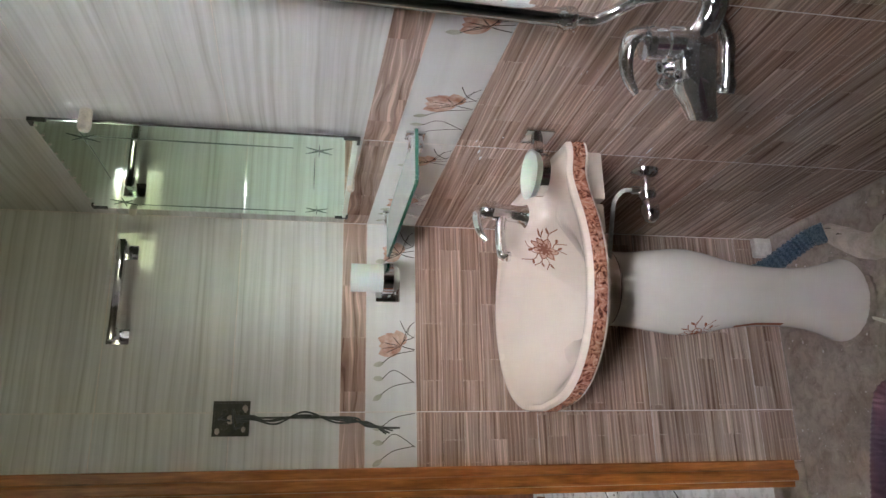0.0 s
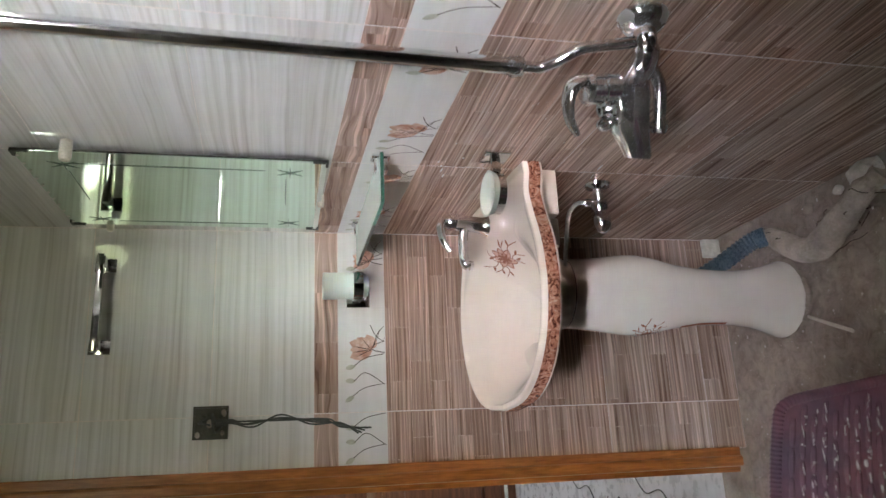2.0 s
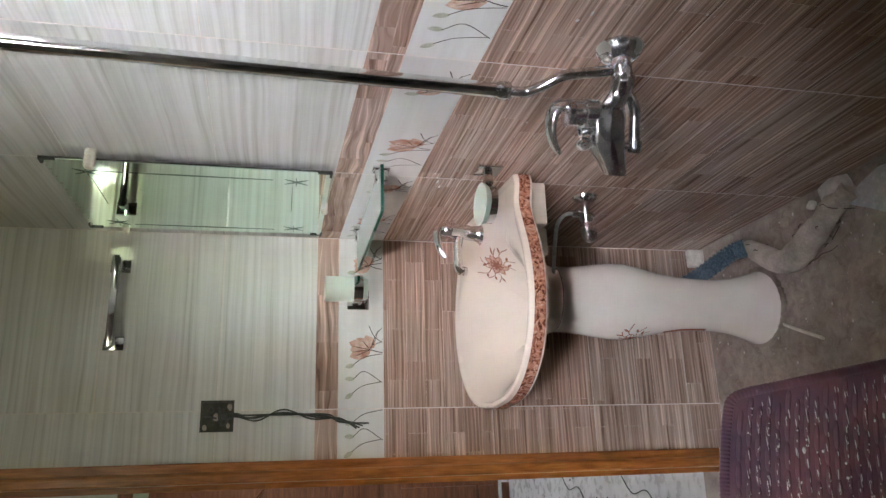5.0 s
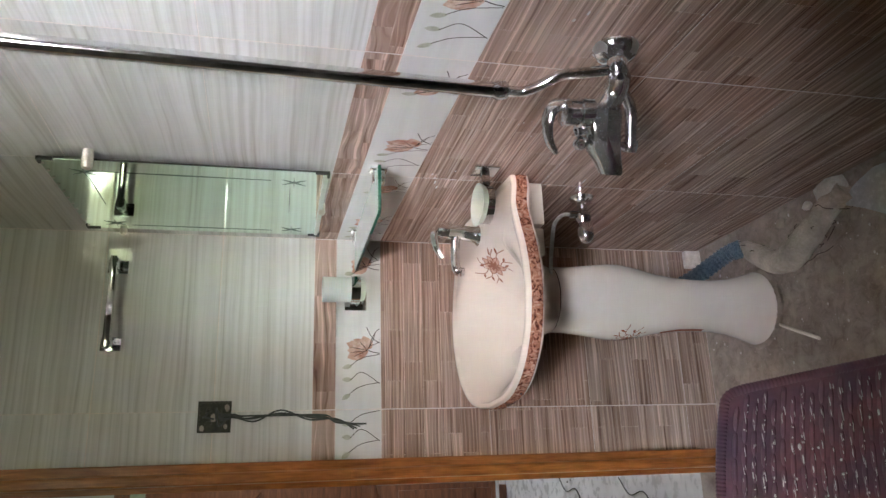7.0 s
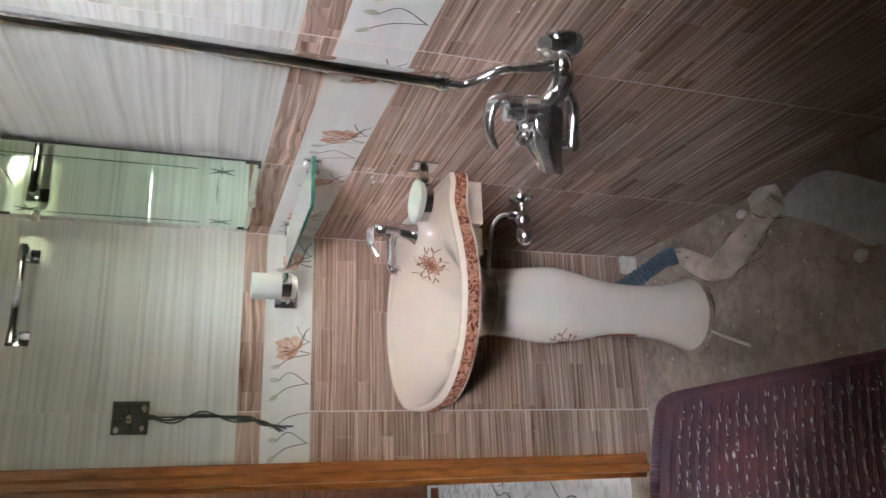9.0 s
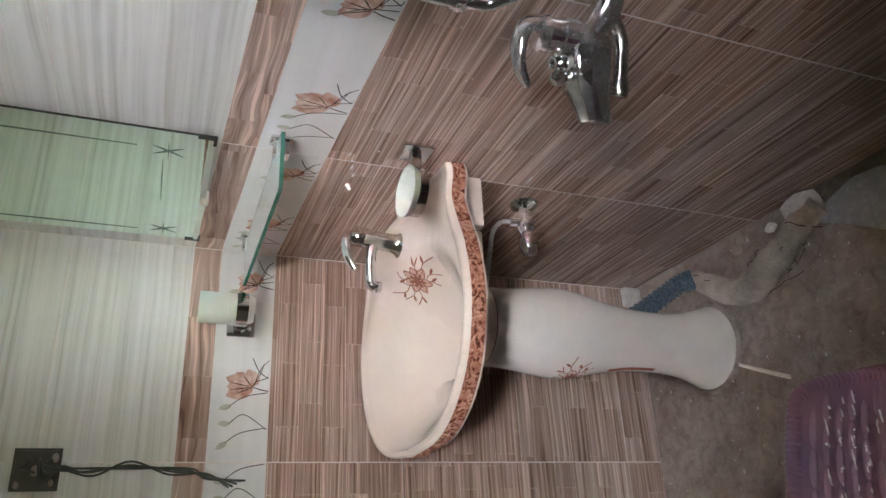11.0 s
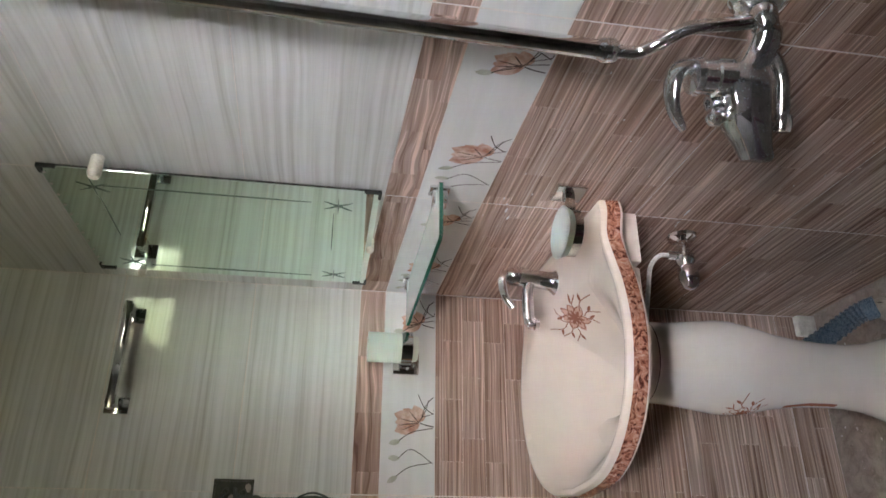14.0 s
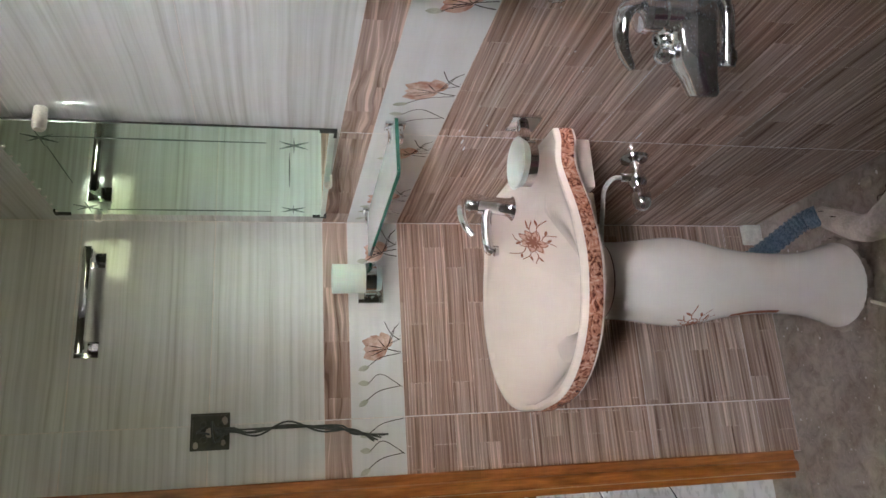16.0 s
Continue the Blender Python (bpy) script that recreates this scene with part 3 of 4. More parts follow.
def outline(cx, cz, angle, length, width, w):
    p = petal(cx, cz, angle, length, width, 6)
    return stroke(p + p[:1], w)


line_art, sprigs = [], []
for g, l in ((15, 0.034), (62, 0.030), (105, 0.032), (150, 0.036), (195, 0.030), (250, 0.026), (310, 0.030)):
    line_art += outline(0, 0, g, l, 0.0085, 0.0011)
    line_art.append(petal(0, 0, g, l * 0.62, 0.0035, 4))
for g, l in ((8, 0.075), (165, 0.080), (186, 0.066), (-22, 0.060), (212, 0.060), (-48, 0.048), (34, 0.052), (128, 0.05)):
    a = radians(g)
    tip = (l * math.cos(a), l * math.sin(a))
    sprigs += stroke([(0.022 * math.cos(a), 0.022 * math.sin(a)), (l * 0.6 * math.cos(a + 0.2), l * 0.6 * math.sin(a + 0.2)), tip], 0.0010)
    sprigs.append(petal(l * 0.62 * math.cos(a + 0.2), l * 0.62 * math.sin(a + 0.2), g + 40, 0.016, 0.003, 4))
blossom = [petal(0, 0, g, 0.031, 0.0095, 5) for g in (15, 62, 105, 150, 195, 250, 310)]
decal("flower_fill", bowl, [[(1.42 * a, 1.12 * b) for a, b in s] for s in blossom], (-0.371, -0.300, 0.901), (0.0, -1.0, 0.0), (0.55, 0.0, 0.83), ORNAMENT_PALE, "faded pink petals", 0.0013)
decal("flower_ornament", bowl, [[(1.42 * a, 1.12 * b) for a, b in s] for s in line_art + sprigs], (-0.371, -0.300, 0.901), (0.0, -1.0, 0.0), (0.55, 0.0, 0.83), ORNAMENT, "rust flower printed in the bowl", 0.0018)
decal("flower_ornament", shaft, [[(0.85 * a, 1.25 * b) for a, b in s] for s in sprigs + line_art], (-0.60, -0.330, 0.405), (0.22, -1.0, 0.0), (0, 0, 1), ORNAMENT, "rust twigs printed on the column", 0.0013)
decal("flower_ornament", shaft, stroke([(0.0, 0.06), (0.003, 0.0), (0.0, -0.065)], 0.0065), (-0.60, -0.334, 0.250), (0.22, -1.0, 0.0), (0, 0, 1), ORNAMENT, "", 0.0013)

# basin tap
tap = thing("basin_tap", (-0.062, -0.268, 0.775), "chrome pillar tap with a long lever", "tap")
part("body", turned([(0.0, 0.0), (0.029, 0.0), (0.029, 0.008), (0.022, 0.016), (0.0195, 0.03), (0.0185, 0.07), (0.0215, 0.085), (0.0215, 0.105), (0.014, 0.114), (0.0, 0.116)], (-0.062, -0.268, 0.776), axis=(0.10, 0, 1), seg=24), CHROME, tap)
part("spout", T(curve_points([(-0.058, -0.268, 0.838), (-0.085, -0.267, 0.845), (-0.120, -0.266, 0.847), (-0.152, -0.266, 0.845), (-0.159, -0.266, 0.836)], 7), 0.0120, 14), CHROME, tap)
part("lever", T(curve_points([(-0.046, -0.268, 0.893), (-0.066, -0.268, 0.900), (-0.100, -0.268, 0.895), (-0.126, -0.268, 0.880)], 6), [0.0125 - 0.0003 * k for k in range(19)], 12, 0.7), CHROME, tap)
part("ferrule", turned([(0.0, 0.0), (0.011, 0.0), (0.012, 0.008), (0.0, 0.008)], (-0.159, -0.266, 0.826), seg=16), CHROME, tap)

# angle valve and hose under the basin
valve = thing("angle_valve", (0, -0.405, 0.555), "chrome angle valve with a braided hose", "valve")
part("flange", turned([(0.0, 0.0), (0.030, 0.0), (0.028, 0.006), (0.016, 0.011), (0.0, 0.012)], (0, -0.405, 0.555), axis=(-1, 0, 0), seg=24), CHROME, valve)
part("body", turned([(0.0, 0.0), (0.0115, 0.0), (0.0115, 0.03), (0.018, 0.034), (0.019, 0.05), (0.0145, 0.056), (0.0145, 0.066), (0.0, 0.067)], (-0.008, -0.405, 0.555), axis=(-1, 0, 0), seg=20), CHROME, valve)
part("knob", turned([(0.0, 0.0), (0.015, 0.0), (0.0205, 0.007), (0.020, 0.032), (0.015, 0.045), (0.006, 0.051), (0.0, 0.052)], (-0.066, -0.405, 0.554), axis=(-1, 0, -0.06), seg=20), CHROME, valve)
part("outlet", T([(-0.045, -0.405, 0.56), (-0.045, -0.405, 0.592)], 0.009, 12), CHROME, valve)
part("hose", T(curve_points([(-0.045, -0.405, 0.588), (-0.050, -0.408, 0.612), (-0.075, -0.408, 0.633), (-0.115, -0.398, 0.638), (-0.155, -0.365, 0.632), (-0.185, -0.325, 0.620)], 7), 0.0048, 10), BRAID, valve, "thin braided steel hose")
part("rod", T([(-0.02, -0.452, 0.558), (-0.02, -0.425, 0.557)], 0.0022, 6), CHROME, valve)

# waste hose and floor pipe
hose = thing("waste_hose", (-0.10, -0.25, 0.0), "slate-blue corrugated waste hose behind the pedestal", "hose")
cl = curve_points([(-0.20, -0.17, 0.24), (-0.165, -0.185, 0.185), (-0.135, -0.205, 0.135), (-0.105, -0.235, 0.095), (-0.085, -0.265, 0.068), (-0.08, -0.285, 0.05)], 16)
part("corrugated_tube", T(cl, [0.0235 + 0.0013 * (1 if k % 4 < 2 else -1) for k in range(len(cl))], 18), HOSE_BLUE, hose)
part("cuff", T([(-0.0835, -0.272, 0.062), (-0.0785, -0.292, 0.044)], [0.025, 0.026], 18), HOSE_BLUE, hose)
pipe = thing("cemented_floor_pipe", (-0.12, -0.42, 0), "waste pipe wrapped in dusty grey cement on the floor", "pipe")
cl = curve_points([(-0.078, -0.285, 0.030), (-0.105, -0.325, 0.026), (-0.145, -0.39, 0.026), (-0.15, -0.45, 0.026), (-0.115, -0.525, 0.026), (-0.075, -0.60, 0.026), (-0.05, -0.66, 0.020)], 8)
bm = T(cl, [0.023 + 0.009 * math.sin(math.pi * k / (len(cl) - 1)) for k in range(len(cl))], 16, 1.0)
for v in bm.verts:
    v.co += Vector((1, 1, 0.8)) * 0.005 * noise.noise(v.co * 38)
    v.co.z = max(v.co.z, 0.001)
part("cement_cover", bm, RIDGE, pipe)


def lump(name, at, size, material, label, category, seed, squash=0.6):
    t = thing(name, (at[0], at[1], 0), label, category)
    bm = bmesh.new()
    bmesh.ops.create_icosphere(bm, subdivisions=2, radius=1)
    for v in bm.verts:
        k = 1 + 0.35 * noise.noise(v.co * 1.4 + Vector((seed, 0, 0)))
        v.co = Vector((at[0] + v.co.x * k * size[0], at[1] + v.co.y * k * size[1], max(0.001, at[2] + v.co.z * k * size[2])))
    part("piece", bm, material, t, smooth=False)
    return t


lump("broken_tile", (-0.030, -0.615, 0.022), (0.028, 0.048, 0.024), CHIP_GLINT, "broken white tile leaning on the floor pipe", "tile", 3)
offcut = thing("tile_offcut", (-0.03, -0.035, 0), "white tile offcut standing in the floor corner", "tile")
part("piece", B(((-0.058, -0.026, 0.0), (-0.004, -0.006, 0.052)), bevel=0.003), CHIP_GLINT, offcut, smooth=False)
lump("cement_crumb", (-0.045, -0.41, 0.006), (0.013, 0.018, 0.004), CEMENT, "crumbled cement beside the floor pipe", "cement", 5)
lump("plaster_chip", (-0.035, -0.515, 0.006), (0.012, 0.016, 0.008), CHIP_GLINT, "small white plaster chip on the floor", "plaster", 11)
lump("plaster_chip", (-0.235, -0.83, 0.006), (0.014, 0.018, 0.008), CHIP_GLINT, "small white plaster chip on the floor", "plaster", 14)
slab = thing("ceramic_slab", (-0.12, -0.78, 0), "pale blue glazed ceramic slab lying on the floor", "slab")
arc = [(-0.075, -0.63), (-0.045, -0.68), (-0.028, -0.74), (-0.035, -0.80), (-0.062, -0.845), (-0.10, -0.90), (-0.14, -0.96), (-0.24, -0.96), (-0.225, -0.86), (-0.155, -0.78), (-0.11, -0.70)]
bm = prism(bmesh.new(), arc, 0.001, 0.020)
bmesh.ops.bevel(bm, geom=bm.edges[:], offset=0.004, segments=2, affect="EDGES")
part("plate", bm, SLAB, slab)
stick = thing("plastic_strip", (-0.33, -0.41, 0), "thin white plastic strip lying on the floor", "strip")
bm = bmesh.new()
tube(bm, [(-0.300, -0.343, 0.006), (-0.328, -0.405, 0.008), (-0.358, -0.473, 0.006)], [0.005, 0.006, 0.006], 8, 0.6)
part("strip", bm, PLASTIC_WHITE, stick)
fluff = thing("thread_tangle", (-0.12, -0.45, 0), "dark loose threads strewn along the cemented pipe", "thread")
rnd = random.Random(12)
for x, y, dx, dy in ((-0.075, -0.31, -0.04, -0.07), (-0.10, -0.40, 0.03, -0.10), (-0.165, -0.47, 0.05, -0.11), (-0.15, -0.52, 0.06, -0.08), (-0.06, -0.58, -0.03, -0.07), (-0.17, -0.44, 0.02, -0.13), (-0.085, -0.42, 0.02, -0.05)):
    pts = [(x + dx * q + rnd.uniform(-0.009, 0.009), y + dy * q + rnd.uniform(-0.007, 0.007), 0) for q in (0, 0.2, 0.4, 0.6, 0.8, 1.0)]
    high = [max([0.0015] + [c.z + r * 0.9 for c, r in ((c, 0.030) for c in cl) if (c.xy - Vector(p[:2])).length < 0.020]) for p in pts]
    part("thread", T(curve_points([(p[0], p[1], h) for p, h in zip(pts, high)], 6), 0.0009, 5), STEM_PRINT, fluff)
dirt = tagged(new("floor_debris"), "white plaster crumbs scattered over the floor", "debris", kind="stuff")
BASES[dirt.name] = Vector()
bm = bmesh.new()
rnd = random.Random(3)
for k in range(420):
    x, y, s = rnd.uniform(-0.95, -0.02), rnd.uniform(-1.1, -0.02), rnd.choice((0.0008, 0.001, 0.0013, 0.0018, 0.003))
    turned([(s, 0.0005), (s * 0.7, s * 0.6), (0, s * 0.8)], (x, y, 0.0), seg=5, sx=rnd.uniform(0.6, 2.0), bm=bm)
part("crumbs", bm, CHIP_GLINT, dirt, kind="stuff", smooth=False)

# ---------------------------------------------------------------- things on the walls
mirror = thing("wall_mirror", (-0.02, -0.326, 1.18), "frameless green-tinted mirror with etched stars", "mirror")
MY0, MY1, MZ0, MZ1, MX = -0.514, -0.088, 1.179, 1.748, -0.018
part("glass", B(((MX, MY0, MZ0), (MX + 0.0008, MY1, MZ1))), MIRROR, mirror, smooth=False)
part("edge", B(((MX + 0.001, MY0, MZ0), (MX + 0.005, MY1, MZ1))), BLACK, mirror, "dark glass edge", smooth=False)
part("backing", B(((MX + 0.0055, MY0 + 0.022, MZ0 + 0.015), (-0.004, MY1 - 0.015, MZ1 - 0.015))), BLACK, mirror, "dark backing board")
for y, z in ((MY0, MZ0), (MY0, MZ1), (MY1, MZ0), (MY1, MZ1)):
    sy, sz = (1 if y == MY0 else -1), (1 if z == MZ0 else -1)
    bm = bmesh.new()
    box(bm, *[tuple(min(p) if k == 0 else max(p) for p in ((MX - 0.003, MX + 0.004), (y - sy * 0.002, y + sy * 0.003), (z - sz * 0.002, z + sz * 0.028))) for k in (0, 1)])
    box(bm, *[tuple(min(p) if k == 0 else max(p) for p in ((MX - 0.0035, MX + 0.0035), (y - sy * 0.0025, y + sy * 0.020), (z - sz * 0.0025, z + sz * 0.003))) for k in (0, 1)])
    part("corner_clip", bm, BLACK, mirror, "black corner clip", smooth=False)
for y, z, k in ((MY0 - 0.012, 1.653, 1.0), (-0.284, MZ0 + 0.002, 0.72), (MY1 + 0.010, 1.668, 0.75)):
    knob = part("knob", turned([(r * max(k, 0.75), h * k) for r, h in ((0.0, 0.0), (0.0108, 0.0), (0.0112, 0.016), (0.0112, 0.033), (0.0085, 0.039), (0.0, 0.040))], (-0.001, y, z), axis=(-1, 0, 0), seg=20), PLASTIC_WHITE, mirror, "cream plastic mirror knob")
# pale dots stand in for glints off the mirror's bevelled top edge
for k in range(11):
    y = MY0 + 0.02 + (MY1 - MY0 - 0.04) * k / 10
    part("edge_bead", turned([(0.0, 0.0), (0.0032, 0.0004), (0.0028, 0.002), (0.0, 0.0028)], (MX - 0.0005, y, MZ1 - 0.005), axis=(-1, 0, 0), seg=8), CHIP_GLINT, mirror)
for z in (MZ0 + 0.072, MZ1 - 0.072):
    for y in (MY0 + 0.063, MY1 - 0.04):
        bm = bmesh.new()
        for a in (0, 60, 120):
            c, s = math.cos(radians(a)) * 0.030, math.sin(radians(a)) * 0.030
            tube(bm, [(MX - 0.0006, y - c, z - s), (MX - 0.0006, y, z), (MX - 0.0006, y + c, z + s)], [0.0003, 0.0018, 0.0003], 6, 0.5)
        part("etched_star", bm, ETCH, mirror, "etched six-pointed star")
for y0, z0, y1, z1 in ((MY0 + 0.055, 1.30, MY0 + 0.055, 1.66), (MY1 - 0.03, 1.30, MY1 - 0.03, 1.64), (-0.42, MZ0 + 0.080, -0.26, MZ0 + 0.080), (-0.42, MZ1 - 0.075, -0.26, MZ1 - 0.075)):
    part("etched_line", T([(MX - 0.0004, y0, z0), (MX - 0.0004, (y0 + y1) / 2, (z0 + z1) / 2), (MX - 0.0004, y1, z1)], [0.0005, 0.0012, 0.0005], 6), ETCH, mirror)

part("bevel_strip", B(((MX - 0.0012, MY0 + 0.003, MZ0), (MX - 0.0004, MY1 - 0.003, MZ0 + 0.011))), Mat("ground_mirror_bevel", (0.72, 0.80, 0.76), 0.28, 1.0).m, mirror, "pale ground bevel", smooth=False)

shelf = thing("glass_shelf", (0, -0.30, 1.07), "green float glass shelf on chrome clips", "shelf")
OUTL = [(-0.004, -0.545), (-0.100, -0.545), (-0.1065, -0.5425), (-0.110, -0.536), (-0.108, -0.070), (-0.105, -0.062), (-0.098, -0.059), (-0.004, -0.059)]
part("pane", prism(bmesh.new(), OUTL, 1.0715, 1.0785), GLASS_GREEN, shelf, smooth=False)
bm = bmesh.new()
for (a, b), (c, d) in zip(OUTL, OUTL[1:]):
    l = math.hypot(c - a, d - b)
    nx, ny = (d - b) / l * 0.0006, -(c - a) / l * 0.0006
    vs = [bm.verts.new(v) for v in ((a - nx, b - ny, 1.0715), (c - nx, d - ny, 1.0715), (c - nx, d - ny, 1.0785), (a - nx, b - ny, 1.0785))]
    bm.faces.new(vs)
part("polished_edge", bm, GLASS_EDGE, shelf, "dark emerald glass edge", smooth=False)
for y in (-0.515, -0.095):
    part("clip", B(((-0.035, y - 0.011, 1.0795), (-0.001, y + 0.011, 1.087)), ((-0.035, y - 0.011, 1.060), (-0.001, y + 0.011, 1.0695)), ((-0.008, y - 0.014, 1.055), (-0.0005, y + 0.014, 1.092)), bevel=0.0015), CHROME, shelf, "chrome wall clip")

cup = thing("tumbler_holder", (-0.165, 0, 1.07), "frosted glass tumbler in a square chrome holder", "tumbler holder")
part("wall_plate", B(((-0.205, -0.009, 1.040), (-0.150, -0.0005, 1.100)), bevel=0.002), CHROME, cup)
part("arm", B(((-0.186, -0.045, 1.058), (-0.168, -0.009, 1.082)), bevel=0.002), CHROME, cup)
part("ring", turned([(0.0345, 0.0), (0.0375, 0.0), (0.0375, 0.024), (0.0345, 0.024), (0.0345, 0.0)], (-0.163, -0.072, 1.066), seg=32), CHROME, cup)
part("tumbler", turned([(0.0, 0.0), (0.026, 0.0), (0.029, 0.004), (0.0335, 0.03), (0.0338, 0.112), (0.0310, 0.112), (0.0305, 0.03), (0.026, 0.008), (0.0, 0.008)], (-0.163, -0.072, 1.052), seg=32), FROSTED, cup, "frosted glass tumbler")

soap = thing("soap_dish_holder", (0, -0.545, 0.84), "frosted oval soap dish in a chrome holder", "soap dish")
part("wall_plate", B(((-0.009, -0.573, 0.815), (-0.0005, -0.520, 0.870)), bevel=0.002), CHROME, soap)
part("arm", B(((-0.042, -0.556, 0.834), (-0.009, -0.536, 0.852)), bevel=0.002), CHROME, soap)
part("ring", turned([(0.038, 0.0), (0.041, 0.0), (0.041, 0.016), (0.038, 0.016), (0.038, 0.0)], (-0.083, -0.540, 0.834), seg=32, sy=1.15), CHROME, soap)
part("dish", turned([(0.0, 0.0), (0.030, 0.0), (0.037, 0.010), (0.044, 0.024), (0.046, 0.028), (0.042, 0.028), (0.034, 0.012), (0.028, 0.006), (0.0, 0.005)], (-0.083, -0.540, 0.834), seg=36, sy=1.2), FROSTED, soap, "frosted glass dish")

rail = thing("towel_rail", (-0.20, 0, 1.69), "short square chrome towel rail", "towel rail")
for x in (-0.300, -0.098):
    part("wall_plate", B(((x - 0.018, -0.007, 1.662), (x + 0.018, -0.0005, 1.712)), bevel=0.002), CHROME, rail)
    part("post", B(((x - 0.011, -0.062, 1.676), (x + 0.011, -0.007, 1.698)), bevel=0.003), CHROME, rail)
part("bar", B(((-0.318, -0.064, 1.679), (-0.082, -0.046, 1.696)), bevel=0.003), CHROME, rail)

sw = thing("open_switch_box", (-0.484, 0, 1.425), "open rusty metal switch box with hanging wires", "switch box")
part("case", B(((-0.523, -0.006, 1.385), (-0.519, 0.004, 1.466)), ((-0.449, -0.006, 1.385), (-0.445, 0.004, 1.466)), ((-0.519, -0.006, 1.462), (-0.449, 0.004, 1.466)), ((-0.519, -0.006, 1.385), (-0.449, 0.004, 1.389))), DARK_STEEL, sw, smooth=False)
part("back_plate", B(((-0.519, -0.0015, 1.389), (-0.449, 0.003, 1.462))), DARK_STEEL, sw, smooth=False)
for x, z, r in ((-0.50, 1.44, 0.009), (-0.468, 1.442, 0.008), (-0.497, 1.408, 0.010), (-0.470, 1.405, 0.008)):
    part("knockout", turned([(r * 0.55, 0.0), (r, 0.0), (r * 0.95, 0.003), (r * 0.6, 0.003), (r * 0.55, 0.0)], (x, -0.0018, z), axis=(0, -1, 0), seg=14), DARK_STEEL, sw)
for x, z, w in ((-0.512, 1.455, 0.006), (-0.486, 1.428, 0.008), (-0.462, 1.396, 0.007), (-0.508, 1.398, 0.005)):
    part("mortar_lump", turned([(w, 0.0), (w * 0.8, 0.003), (0.0, 0.005)], (x, -0.0016, z), axis=(0, -1, 0), seg=7, sx=1.4), CEMENT, sw, "mortar lump in the box", smooth=False)
rnd = random.Random(9)
for k in range(5):
    o = 0.0024 * (k - 2)
    pts = [(-0.483 + o, -0.004, 1.415), (-0.482 + o, -0.018, 1.375), (-0.489 + 1.4 * o, -0.022, 1.325 + 0.01 * k), (-0.478 - 1.0 * o, -0.020, 1.262), (-0.488 + o, -0.018, 1.19 - 0.01 * k), (-0.501 - 1.2 * o, -0.022, 1.12), (-0.516 + 1.8 * o, -0.024, 1.075 - 0.008 * k)]
    pts = [(x + rnd.uniform(-0.003, 0.003), y, z) for x, y, z in pts]
    part("wire", T(curve_points(pts, 7), 0.0021, 6), WIRE, sw)
for k, (dx, z) in enumerate(((0.010, 1.44), (-0.012, 1.41), (0.004, 1.402))):
    part("wire_loop", T(curve_points([(-0.483 + dx, -0.003, z), (-0.475 - dx, -0.012, z + 0.012), (-0.495 + dx, -0.014, z + 0.006), (-0.490, -0.010, z - 0.014)], 6), 0.0022, 6), WIRE, sw)

spatter = tagged(new("spatter_and_glints"), "white plaster spatter and painted glints on the brown wall tiles", "plaster", kind="stuff")
BASES[spatter.name] = Vector()
bm = bmesh.new()
rnd = random.Random(21)
# placed dashes: tile highlights put in as white flecks beside the spatter
for y, z, ly, lz in ((-0.505, 0.592, 0.016, 0.0018), (-0.462, 0.590, 0.006, 0.0014), (-0.447, 0.588, 0.004, 0.0012), (-0.455, 0.935, 0.010, 0.0022), (-0.425, 0.925, 0.009, 0.002), (-0.478, 0.940, 0.004, 0.002), (-0.50, 0.95, 0.005, 0.0015), (-1.10, 0.86, 0.004, 0.003), (-1.12, 0.845, 0.006, 0.002), (-1.15, 0.88, 0.003, 0.003)):
    turned([(1.0, 0.0), (0.8, 0.0007), (0.0, 0.001)], (0, y, z), axis=(-1, 0, 0), seg=7, sx=lz, sy=ly, bm=bm)
for k in range(120):
    y, z, q = rnd.uniform(-1.5, -0.05), rnd.uniform(0.1, 1.1), rnd.choice((0.0006, 0.0008, 0.0012))
    turned([(q, 0.0), (q * 0.8, q * 0.4), (0, q * 0.5)], (0, y, z), axis=(-1, 0, 0), seg=5, sx=rnd.uniform(0.7, 1.6), sy=rnd.uniform(0.7, 2.2), bm=bm)
part("specks", bm, CHIP_GLINT, spatter, kind="stuff", smooth=False)

# ---------------------------------------------------------------- shower mixer and riser
mix = thing("shower_mixer", (0, -1.035, 0.765), "spotted chrome wall shower mixer with a riser pipe", "shower mixer")
part("flange", turned([(0.0, 0.0), (0.036, 0.0), (0.036, 0.004), (0.031, 0.014), (0.020, 0.022), (0.014, 0.024), (0.0, 0.024)], (0, -1.042, 0.766), axis=(-1, 0, 0), seg=32), DUSTY_CHROME, mix)
part("inlet", T(curve_points([(-0.018, -1.042, 0.766), (-0.034, -1.040, 0.765), (-0.052, -1.028, 0.760), (-0.070, -1.012, 0.765), (-0.088, -1.002, 0.776)], 6), [0.0165] * 10 + [0.0195] * 15, 16), OLD_CHROME, mix)
AX = Vector((-0.893, 0.449, 0)).normalized()
SD = Vector((0.449, 0.893, 0)).normalized()


def along(s, w=0.0, z=0.0):
    """A place s metres out from the wall along the body, w to its far side."""
    p = Vector((-0.03, -1.03, 0)) + AX * s + SD * w
    return Vector((p.x, p.y, z))


bm = bmesh.new()
sect = []
